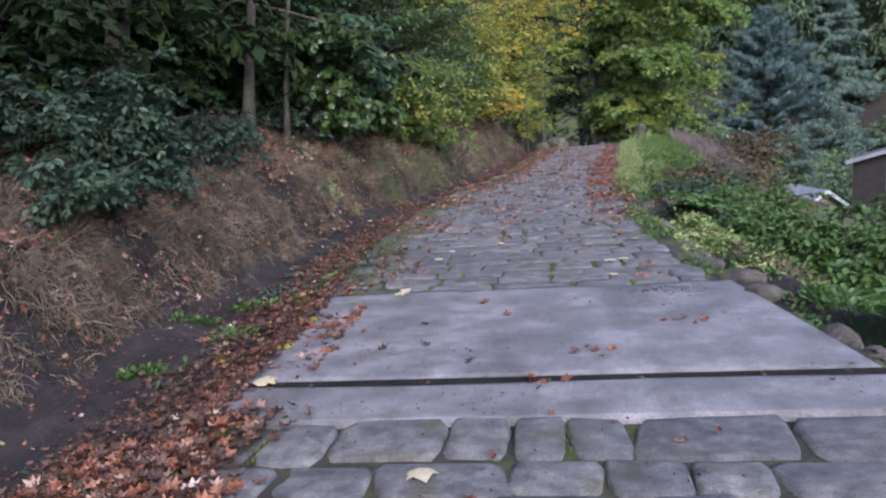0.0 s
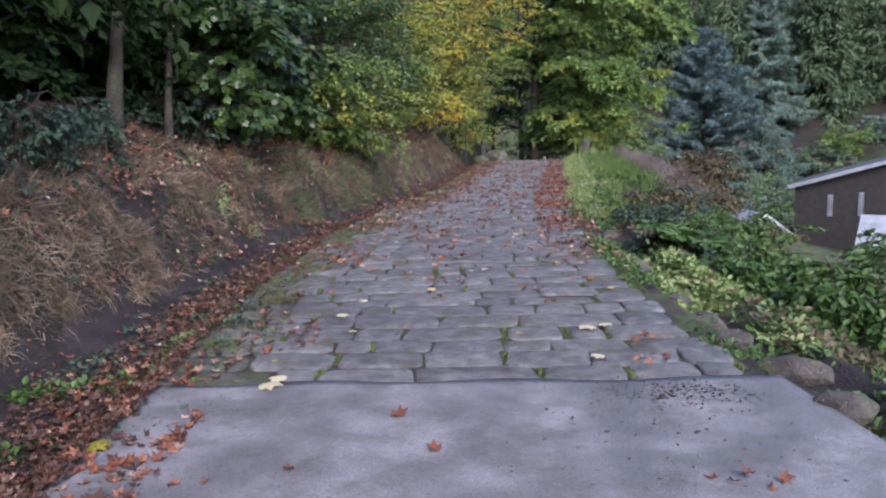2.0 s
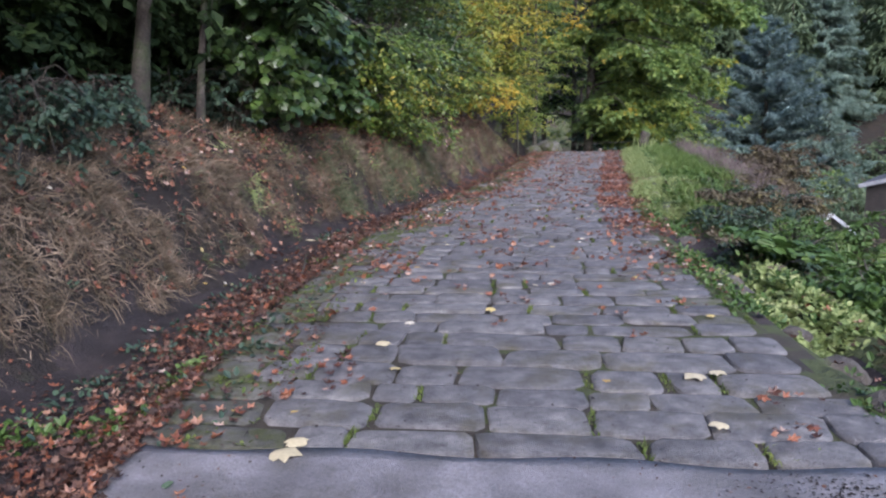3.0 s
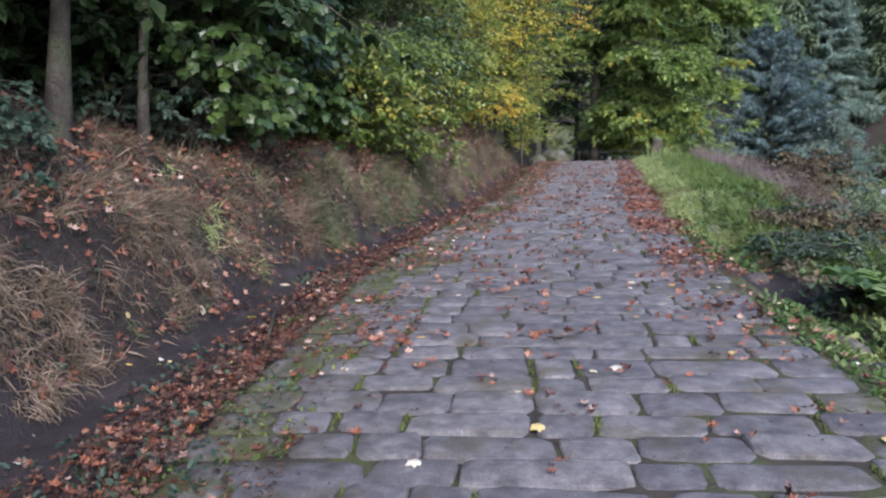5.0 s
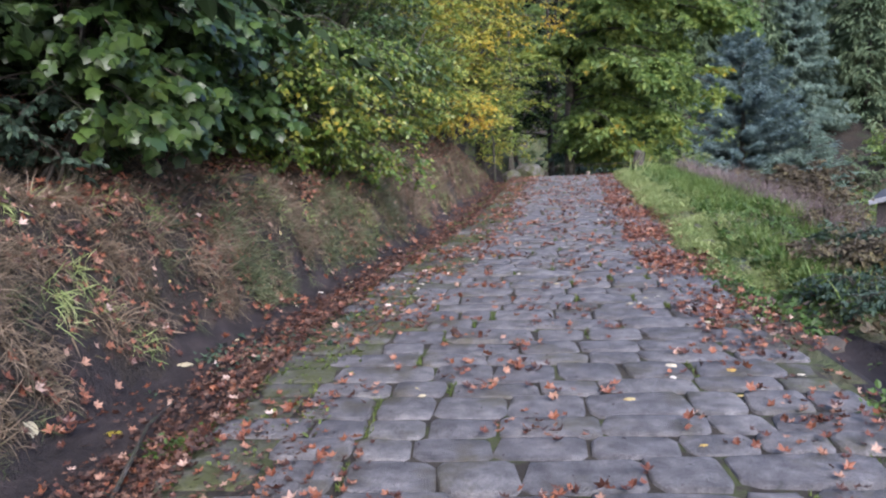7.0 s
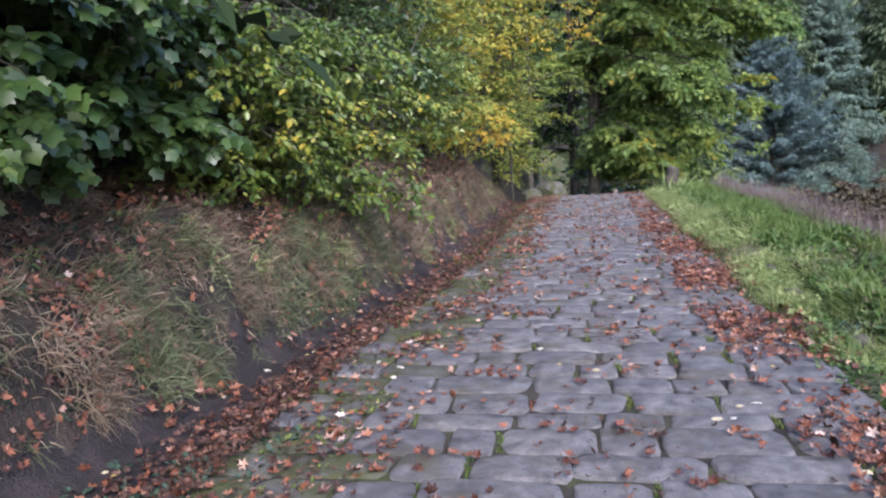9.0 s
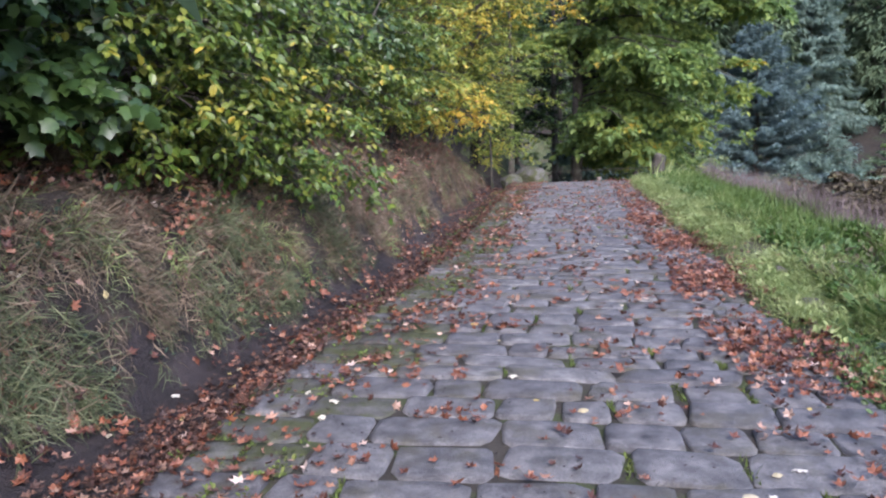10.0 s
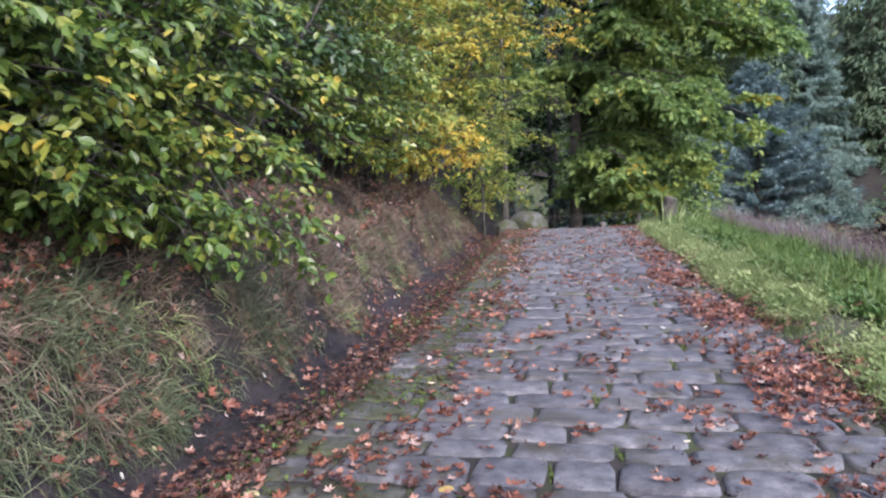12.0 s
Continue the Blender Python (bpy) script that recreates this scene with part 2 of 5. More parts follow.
NEEDLE_HILL = leafy("hill_needles", [(0.0, (0.045, 0.075, 0.04)), (0.5, (0.09, 0.135, 0.07)), (1.0, (0.17, 0.2, 0.1))], 0.25, 0.8, clump=0.6, clump_scale=0.15)
LEAF_MIX = leafy("bank_leaves_mixed", [(0.0, (0.03, 0.065, 0.014)), (0.35, (0.065, 0.12, 0.02)), (0.65, (0.125, 0.18, 0.03)), (0.88, G_YEL), (1.0, GOLD)], 0.35, 0.38, spec=0.6, clump=0.4)


# ---- mesh helpers ----
rng = np.random.default_rng(7)


def mesh_of(name, V, polys, mats, index=None, smooth=False):
    """A mesh from vertices and a list of equal-sided face arrays."""
    me = bpy.data.meshes.new(name)
    V = np.asarray(V, dtype=np.float32)
    polys = [np.asarray(f, dtype=np.int32) for f in polys if len(f)]
    loops = np.concatenate([f.ravel() for f in polys])
    totals = np.concatenate([np.full(len(f), f.shape[1], dtype=np.int32) for f in polys])
    starts = np.concatenate([[0], np.cumsum(totals)[:-1]]).astype(np.int32)
    me.vertices.add(len(V))
    me.vertices.foreach_set("co", V.ravel())
    me.loops.add(len(loops))
    me.loops.foreach_set("vertex_index", loops)
    me.polygons.add(len(totals))
    me.polygons.foreach_set("loop_start", starts)
    me.polygons.foreach_set("loop_total", totals)
    for m in mats if isinstance(mats, (list, tuple)) else [mats]:
        me.materials.append(m)
    if index is not None:
        me.polygons.foreach_set("material_index", np.asarray(index, dtype=np.int32))
    me.polygons.foreach_set("use_smooth", np.full(len(totals), smooth) if isinstance(smooth, bool) else np.asarray(smooth, dtype=bool))
    me.update(calc_edges=True)
    return me


def put(name, me, parent=None, label="", at=None):
    ob = new(name, me)
    if parent is not None:
        ob.parent = parent
    if label:
        tagged(ob, label)
    if at is not None:
        ob.location = at
    return ob


def part(name, bm, material, parent, label=""):
    me = bpy.data.meshes.new(name)
    bm.to_mesh(me)
    bm.free()
    me.materials.append(material)
    return put(name, me, parent, label)


def unit(v):
    return v / np.maximum(np.linalg.norm(v, axis=-1, keepdims=True), 1e-9)


# leaf outlines, one unit long along y, facing z
DIAMOND = (np.array([(0, 0, 0), (-.3, .45, .07), (0, 1, -.08), (.3, .45, .07)]), np.array([(0, 2, 1), (0, 3, 2)]))
OVAL = (np.array([(0, 0, 0), (-.28, .28, .05), (-.27, .68, .03), (0, 1, -.12), (.27, .68, .03), (.28, .28, .05)]),
        np.array([(0, 3, 2, 1), (0, 5, 4, 3)]))
CURLED = (np.array([(0, .45, 0), (0, 0, .04), (-.14, .2, .1), (-.42, .18, .2), (-.24, .42, .06), (-.5, .66, .28), (-.2, .72, .12), (.04, 1, .3), (.16, .7, .05), (.46, .74, .12), (.24, .46, .02), (.4, .2, .22), (.13, .2, .06)]),
          np.array([(0, i + 1 if i < 12 else 1, i) for i in range(1, 13)]))
LOBED = (np.array([(0, .42, .05), (0, 0, 0), (-.28, .05, -.03), (-.46, .26, -.05), (-.37, .38, .0), (-.55, .62, -.08), (-.3, .7, .01), (0, 1, -.12),
                   (.3, .7, .01), (.55, .62, -.08), (.37, .38, .0), (.46, .26, -.05), (.28, .05, -.03)]),
         np.array([(0, i + 1 if i < 12 else 1, i) for i in range(1, 13)]))
DROOPING = (np.array([(-.5, 0, 0), (.5, 0, 0), (.46, .38, .05), (-.46, .38, .05), (.3, .72, -.1), (-.3, .72, -.1), (0, .93, -.4)]),
            np.array([(0, 1, 2), (0, 2, 3), (3, 2, 4), (3, 4, 5), (5, 4, 6)]))
BLADE = (np.array([(-.5, 0, 0), (.5, 0, 0), (.36, .5, .03), (-.36, .5, .03), (0, 1, -.22)]), np.array([(0, 1, 2), (0, 2, 3), (3, 2, 4)]))


def strew(shape, pos, along, normal, size, width=None):
    """Copies of a leaf outline: base point, direction, facing and length (and width) each. Gives vertices and faces."""
    tv, tf = shape
    n = len(pos)
    y = unit(along)
    x = unit(np.cross(y, normal))
    z = np.cross(x, y)
    s = np.asarray(size, float).reshape(n, 1, 1)
    w = s if width is None else np.asarray(width, float).reshape(n, 1, 1)
    V = pos[:, None, :] + tv[None, :, 0:1] * w * x[:, None, :] + tv[None, :, 1:2] * s * y[:, None, :] + tv[None, :, 2:3] * s * z[:, None, :]
    F = tf[None] + (np.arange(n) * len(tv))[:, None, None]
    return V.reshape(-1, 3), F.reshape(-1, tf.shape[1])


def tubes(lines, sides=6):
    """Tapered tubes along polylines [(points, radii)], joined. Gives vertices and quads."""
    VV, FF, off, most = [], [], 0, sides
    for P, R in lines:
        P, R = np.asarray(P, float), np.asarray(R, float)
        sides = most if R.max() > 0.012 or len(lines) == 1 else min(most, 3)
        a = np.linspace(0, 2 * np.pi, sides, endpoint=False)
        d = unit(np.gradient(P, axis=0))
        ref = np.where(np.abs(d[:, 2:3]) > 0.9, np.array([[1.0, 0, 0]]), np.array([[0, 0, 1.0]]))
        u = unit(np.cross(d, ref))
        v = np.cross(d, u)
        V = P[:, None] + R[:, None, None] * (np.cos(a)[None, :, None] * u[:, None] + np.sin(a)[None, :, None] * v[:, None])
        k = len(P)
        i, j = np.meshgrid(np.arange(k - 1), np.arange(sides), indexing="ij")
        j2 = (j + 1) % sides
        F = np.stack([i * sides + j, i * sides + j2, (i + 1) * sides + j2, (i + 1) * sides + j], -1).reshape(-1, 4) + off
        VV.append(V.reshape(-1, 3)), FF.append(F)
        off += k * sides
    return np.concatenate(VV), np.concatenate(FF)


# ---- the lie of the land ----
def left_edge(y):
    return np.interp(y, [-5, 3, 4.5, 6, 8, 9.5, 12, 14, 16, 18, 20, 22, 26, 29, 32, 38, 60], [-2.0, -2.0, -1.96, -2.03, -2.2, -2.32, -2.3, -2.28, -2.05, -1.75, -1.4, -1.1, -0.75, -0.5, -0.2, 0.3, 7.0])


def right_edge(y):
    return np.interp(y, [-5, 3, 5, 6.7, 8.3, 11, 14.3, 18.8, 21, 25, 27.6, 34.5, 38, 60], [2.2, 1.95, 1.75, 1.55, 1.4, 1.32, 1.42, 1.75, 2.1, 2.4, 2.8, 3.5, 4.0, 11.0])


def land(x, y, rough=True):
    x, y = np.asarray(x, float), np.asarray(y, float)
    L, R = left_edge(y), right_edge(y)
    road = np.where((y > 4.0) & (y < 4.9), -0.4, np.where((y > 3.7) & (y < 7.0), -0.13, -0.1 + 0.007 * np.sin(x * 4.1 + 1.7 * np.sin(y * 1.9)) * np.sin(y * 3.3 + x)))
    dl = L - x
    shift = np.interp(y, [0, 8, 11, 14, 16, 18, 20], [1.2, 0.55, 0.26, 0.22, 0.12, 0.04, 0.0])
    db = np.where(dl > 0.7, np.maximum(0.7, dl - shift), dl)
    left = np.interp(db, [0, 0.12, 0.3, 0.82, 0.93, 1.03, 1.18, 1.32, 1.6, 2.4, 6, 12, 40, 90, 200],
                     [-0.115, -0.19, -0.28, -0.28, -0.15, 0.02, 0.42, 0.7, 0.92, 1.32, 3.4, 7.6, 26, 45, 60])
    left = left - 0.75 * np.clip(left, 0, 1.4) * np.clip((y - 33) / 4, 0, 1)
    er = x - R
    low = np.interp(er, [0, 0.25, 0.4, 0.65, 0.9, 1.5, 3, 6, 12, 25, 60, 200], [-0.115, -0.12, -0.34, -0.36, -0.22, -0.5, -1.1, -2.3, -4.2, -6.2, -6.0, 10])
    high = np.interp(er, [0, 0.4, 1.0, 2.6, 5, 8, 12, 25, 60, 200], [-0.115, 0.02, 0.05, -0.15, -1.6, -3.2, -4.6, -6.6, -6.0, 10])
    k = np.clip((y - 13) / 9, 0, 1)
    right = low * (1 - k) + high * k
    z = np.where(dl > 0, left, np.where(er > 0, right, road))
    z = z - np.clip(y - 36.5, 0, 30) * 0.11 * np.clip(1.3 - np.abs(x - 4) / 60, 0.2, 1)
    z = z + np.clip(y - 80, 0, 120) * 0.38
    if rough:
        amp = np.clip(np.minimum(np.maximum(dl - 0.75, 0), 1.5), 0, 1) * 0.15 + np.clip(er - 0.2, 0, 2) * 0.05
        z = z + amp * (0.55 * np.sin(y * 4.1 + 2.0 * np.sin(x * 2.2)) * np.sin(x * 4.3 + 1.1 * np.sin(y * 2.7)) + np.sin(x * 2.9 + 1.3 * np.sin(y * 1.7)) * np.sin(y * 2.3 + np.sin(x * 1.9)) + 0.5 * np.sin(x * 6.1 + y * 3.7) * np.sin(y * 5.3 - x * 2.0))
    return z


def ground_sheet():
    xs = np.unique(np.concatenate([np.linspace(-500, -60, 12), np.linspace(-60, -9, 40), np.arange(-9, 8, 0.11), np.linspace(8, 60, 45), np.linspace(60, 500, 12)]))
    ys = np.unique(np.concatenate([np.linspace(-300, -8, 10), np.arange(-2, 42, 0.2), np.linspace(42, 140, 60), np.linspace(140, 600, 12)]))
    X, Y = np.meshgrid(xs, ys, indexing="ij")
    Z = land(X, Y)
    V = np.stack([X, Y, Z], -1).reshape(-1, 3)
    i, j = np.meshgrid(np.arange(len(xs) - 1), np.arange(len(ys) - 1), indexing="ij")
    n = len(ys)
    F = np.stack([i * n + j, (i + 1) * n + j, (i + 1) * n + j + 1, i * n + j + 1], -1).reshape(-1, 4)
    cx, cy = V[F][:, :, 0].mean(1), V[F][:, :, 1].mean(1)
    w = 0.12 * np.sin(cx * 3.1 + cy * 2.2) + 0.1 * np.sin(cy * 4.7)
    dl, er = left_edge(cy) - cx + w, cx - right_edge(cy) + w
    shift = np.interp(cy, [0, 8, 11, 14, 16, 18, 20], [1.2, 0.55, 0.26, 0.22, 0.12, 0.04, 0.0])
    idx = np.zeros(len(F), int)
    idx[dl > 0.02] = 1
    idx[dl > 0.98 + shift] = 2
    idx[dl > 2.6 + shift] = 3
    idx[er > 0.05] = 4
    idx[(er > 0.2) & (er < 0.8) & (cy < 15)] = 1
    idx[cy > 48] = 4
    idx[(cy > 90) | ((cy > 48) & (cx < -2))] = 3
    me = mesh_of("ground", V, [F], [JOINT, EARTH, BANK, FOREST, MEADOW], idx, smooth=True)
    return tagged(put("ground", me), "sloping woodland ground with an earth bank, ditch and verge", "ground", kind="structure")


ground = ground_sheet()


# ---- broad-leaved trees and bushes ----
def grow(stems, seed, leaf_shape, leaf_size, twig_len, branches, twigs, leaves, droop=0.25, start=0.25, tumble=0.45, face=(0, 0, 1), hang=0.35, branch_len=0.45, spread=0.8, thin=0.25, flat=0.6):
    """stems: [(points, radius)]. Gives tube lines and leaves (vertices, faces) for boughs, twigs and leaves growing on them."""
    r = np.random.default_rng(seed)
    lines, tp, td, tl = [], [], [], []
    for P, rad in stems:
        P = np.asarray(P, float)
        k = len(P)
        s = np.linspace(0, 1, k)
        lines.append((P, rad * (1 - 0.8 * s) + 0.004))
        length = np.linalg.norm(np.diff(P, axis=0), axis=1).sum()
        for b in range(branches):
            u = start + (1 - start) * (b + r.random()) / branches
            p0 = np.array([np.interp(u, s, P[:, c]) for c in range(3)])
            tang = unit(np.array([np.interp(min(1, u + .05), s, P[:, c]) for c in range(3)]) - p0 + 1e-6)
            a = r.random() * 2 * np.pi
            side = np.array([np.cos(a), np.sin(a), r.normal(0, 0.25)])
            d = unit(tang * (1 - spread) + side * spread)
            bl = length * branch_len * (1.15 - 0.75 * u) * r.uniform(0.6, 1.2)
            m = 6
            q = np.linspace(0, 1, m)[:, None]
            B = p0 + d * bl * q + np.array([0, 0, -1.0]) * droop * bl * q ** 2 + r.normal(0, 0.03 * bl, (m, 3)) * q
            lines.append((B, np.linspace(max(0.006, rad * 0.35 * (1 - 0.6 * u)), 0.003, m)))
            nt = twigs
            uu = np.sort(r.uniform(0.15, 1.0, nt))
            T0 = np.stack([np.interp(uu, q[:, 0], B[:, c]) for c in range(3)], -1)
            bd = unit(B[-1] - B[0])
            ang = r.choice([-1, 1], nt) * r.uniform(0.4, 1.2, nt)
            px = unit(np.cross(bd, [0, 0, 1.0]))
            D = bd * np.cos(ang)[:, None] + px * np.sin(ang)[:, None] + r.normal(0, 0.3, (nt, 3)) * np.array([1, 1, flat]) + np.array([0, 0, -0.15])
            tp.append(T0), td.append(unit(D)), tl.append(twig_len * r.uniform(0.6, 1.3, nt))
    tp, td, tl = np.concatenate(tp), np.concatenate(td), np.concatenate(tl)
    for i in range(0, len(tp), max(1, int(1 / max(thin, 1e-3)))):
        lines.append(([tp[i], tp[i] + td[i] * tl[i] + np.array([0, 0, -0.1 * tl[i]])], [0.005, 0.002]))
    n = len(tp) * leaves
    i = np.repeat(np.arange(len(tp)), leaves)
    u = r.uniform(0.1, 1.0, n)
    pos = tp[i] + td[i] * (tl[i] * u)[:, None] + np.stack([0 * u, 0 * u, -0.1 * tl[i] * u ** 2], -1)
    side = unit(np.cross(td[i], np.array([0, 0, 1.0]))) * r.choice([-1, 1], n)[:, None]
    along = td[i] * 0.6 + side * 0.8 + r.normal(0, 0.35, (n, 3)) + np.array([0, 0, -hang])
    normal = np.array(face, float) + r.normal(0, tumble, (n, 3)) + side * 0.2
    LV, LF = strew(leaf_shape, pos, along, normal, leaf_size * r.uniform(0.6, 1.25, n))
    return lines, LV, LF


def plant(name, base, lines, LV, LF, bark, leaf_mat, label, category, group="", sides=6, leaf_label=""):
    """A tree or bush: an empty at its base with trunk and crown. lines and leaves are given from the base."""
    e = new(name)
    e.location = base
    tagged(e, label, category, group)
    TV, TF = tubes(lines, sides)
    put("trunk", mesh_of("trunk", TV, [TF], bark, smooth=True), e)
    put("crown", mesh_of("crown", LV, [LF], leaf_mat, smooth=leaf_mat is LEAF_SYC), e, leaf_label)
    return e


def stem(r, height, lean=(0, 0), wobble=0.045, k=11):
    s = np.linspace(0, 1, k)[:, None]
    P = np.array([[lean[0], lean[1], 1.0]]) * s * height
    P[:, :2] += np.cumsum(r.normal(0, wobble * height / k * 2, (k, 2)), 0) * s
    P[0] = (0, 0, -0.25)
    return P


def arch(r, reach, height, k=8):
    """A stem that rises and then bends over along reach (x, y)."""
    s = np.linspace(0, 1, k)
    P = np.stack([reach[0] * s ** 1.4, reach[1] * s ** 1.4, height * (1.25 * s - 0.25 * s ** 3)], -1)
    P += r.normal(0, 0.05 * height, (k, 3)) * s[:, None] * 0.5
    P[0] = (0, 0, -0.15)
    return P


def on_land(x, y, sink=0.0):
    return (x, y, float(land(x, y)) - sink)


# ---- road ----
BLACK_IRON = surface("black_iron", [(0.3, (0.006, 0.006, 0.007)), (0.6, (0.014, 0.013, 0.013))], 5.0, 60.0, roughness=0.8, bump=0.3, spec=0.2)

road = tagged(new("road"), "old stone-paved uphill lane with moss in the joints", "road", kind="structure")


def sett_mesh(seed):
    """A worn paving stone, one unit by one unit, its top near zero, with rounded corners, a soft rim and a domed top."""
    r = np.random.default_rng(seed)
    c, e = r.uniform(0.05, 0.12, 4), r.uniform(0.1, 0.24, 4)
    o = np.array([(-.5 + c[0], -.5), (.5 - c[1], -.5), (.5, -.5 + e[1]), (.5, .5 - e[2]), (.5 - c[2], .5), (r.uniform(-.15, .15), .51),
                  (-.5 + c[3], .5), (-.5, .5 - e[3]), (-.5, -.5 + e[0])])
    o = np.insert(o, 1, (r.uniform(-.15, .15), -.51), 0) + r.normal(0, 0.014, (10, 2))
    o[:, 0] += o[:, 1] * r.normal(0, 0.05)
    o[:, 1] += o[:, 0] * r.normal(0, 0.04)
    V = np.concatenate([np.c_[o * 1.01, np.full(10, -0.5)], np.c_[o * np.array([0.975, 0.95]), -0.1 + r.normal(0, .025, 10)],
                        np.c_[o * np.array([0.87, 0.8]) + r.normal(0, 0.012, o.shape), r.normal(-0.01, 0.022, 10)], [(r.normal(0, .06), r.normal(0, .06), 0.05 + r.normal(0, .025))]])
    i = np.arange(10)
    j = (i + 1) % 10
    Q = np.concatenate([np.stack([i, j, j + 10, i + 10], -1), np.stack([i + 10, j + 10, j + 20, i + 20], -1)])
    T = np.stack([i + 20, j + 20, np.full(10, 30)], -1)
    return V, Q, T


wide_joints = []


def lay_setts():
    r = np.random.default_rng(11)
    shapes = [sett_mesh(s) for s in range(24)]
    meshes = [mesh_of("sett", V, [Q, T], STONE, smooth=True) for V, Q, T in shapes]
    mossy = [mesh_of("sett", V, [Q, T], STONE_MOSS, smooth=True) for V, Q, T in shapes[:10]]
    VV, QQ, TT, IQ, off, made = [], [], [], [], 0, 0
    y = -3.0
    while y < 39:
        d = r.uniform(0.25, 0.38)
        if 3.8 < y + d / 2 < 6.95:
            y = 6.98
            continue
        if y < 3.8 and y + d > 3.68:
            d = 3.85 - y
        yc = y + d / 2
        L, R = float(left_edge(yc)), float(right_edge(yc))
        slope = (float(left_edge(yc + 1.5)) + float(right_edge(yc + 1.5)) - float(left_edge(yc - 1.5)) - float(right_edge(yc - 1.5))) / 6 if yc > 9 else 0.0
        x, sway = L + r.uniform(-0.08, 0.06), r.uniform(0, 6.3)
        while x < R - 0.12:
            w = min(r.choice([r.uniform(0.28, 0.42), r.uniform(0.4, 0.58), r.uniform(0.52, 0.78)]), R - x + 0.1)
            if R - x - w < 0.15:
                w = R - x + r.uniform(-0.05, 0.06)
            xc = x + w / 2
            yy = yc - slope * (xc - (L + R) / 2) + 0.022 * math.sin(xc * 1.9 + 0.5 * yc)
            drop = float(np.clip(yy - 36.5, 0, 9)) * 0.11
            k = int(r.integers(0, 24))
            moss = (xc < L + (0.45 if yc < 13 else 0.7) and r.random() < 0.95) or (xc > R - 0.2 and r.random() < 0.4)
            gap = r.uniform(0.004, 0.02) if r.random() < 0.75 else r.uniform(0.025, 0.06)
            if gap > 0.024:
                wide_joints.append((xc + w / 2, yy, d))
            dims = (w - gap, d - (r.uniform(0.0, 0.018) if yc > 6.9 else r.uniform(0.0, 0.018)), 0.09)
            at = (xc, yy + r.normal(0, 0.008), -0.076 - 0.01 * moss + r.normal(0, 0.005) - drop)
            m = pose(*at, r.normal(0, 0.9), r.normal(0, 0.8), r.normal(-math.degrees(slope), 1.5)) @ Matrix.Diagonal((*dims, 1))
            if 7 < yc < 15.5 and made < 300:
                ob = put("sett", mossy[k % 10] if moss else meshes[k], road)
                ob.matrix_basis = m
                made += 1
            else:
                V, Q, T = shapes[k]
                A = np.array(m)
                VV.append(V @ A[:3, :3].T + A[:3, 3]), QQ.append(Q + off), TT.append(T + off)
                IQ.append(int(moss))
                off += len(V)
            x += w
        y += d
    me = mesh_of("paving", np.concatenate(VV), [np.concatenate(QQ), np.concatenate(TT)], [STONE_FAR, STONE_MOSS],
                 np.concatenate([np.repeat(IQ, 20), np.repeat(IQ, 10)]), smooth=True)
    tagged(put("paving", me, road), "worn grey stone setts laid in courses", kind="stuff")


lay_setts()


def slab(name, y0, y1, inset=0.0):
    """A concrete slab across the lane, its sides following the lane's edges, cast in one pour with a worn rim."""
    n, k = 40, 24
    V, F = [], []
    for i in range(n + 1):
        u = i / n
        for j in range(k + 1):
            v = j / k
            y = y0 + (y1 - y0) * v
            L, R = float(left_edge(y)) + 0.02, float(right_edge(y)) + 0.12
            x = L + (R - L) * u
            rim = min(u * (R - L), (1 - u) * (R - L), v * (y1 - y0), (1 - v) * (y1 - y0))
            wav = 0.03 * math.sin(x * 5.3 + 1.1) if j == k and inset else 0.0
            V.append((x, y + wav, -0.068 - 0.006 * max(0, 1 - rim / 0.05) + 0.006 * math.sin(x * 2.1) * math.sin(y * 1.7)))
    for i in range(n):
        for j in range(k):
            a = i * (k + 1) + j
            F.append((a, a + k + 1, a + k + 2, a + 1))
    me = bpy.data.meshes.new(name)
    me.from_pydata(V, [], F)
    bm = bmesh.new()
    bm.from_mesh(me)
    bmesh.ops.solidify(bm, geom=bm.faces[:], thickness=0.12)
    for f in bm.faces:
        f.smooth = True
    return part(name, bm, CONCRETE, road, "worn grey concrete slab across the lane")


slab("concrete_slab", 4.5, 6.95, 1)
slab("concrete_slab", 3.86, 4.4)
drain = tagged(new("slot_drain"), "narrow dark slot drain between concrete slabs", "drain")
drain.location = (0, 4.45, -0.24)
bm = bmesh.new()
bmesh.ops.create_cube(bm, size=1, matrix=Matrix.Diagonal((3.9, 0.09, 0.03, 1)))
part("channel", bm, BLACK_IRON, drain, "dark wet channel")
for side in (-0.044, 0.044):
    bm = bmesh.new()
    bmesh.ops.create_cube(bm, size=1, matrix=pose(0, side, 0.085) @ Matrix.Diagonal((3.9, 0.008, 0.165, 1)))
    part("liner", bm, BLACK_IRON, drain, "blackened iron lip of the slot")
for bx in (-1.5, -0.75, 0.0, 0.55, 1.25):
    bm = bmesh.new()
    bmesh.ops.create_cube(bm, size=1, matrix=pose(bx, 0, 0.08) @ Matrix.Diagonal((0.022, 0.078, 0.15, 1)))
    part("spacer", bm, ROCK, drain)

# ---- wooded slope beside the lane ----
rs = np.random.default_rng(3)


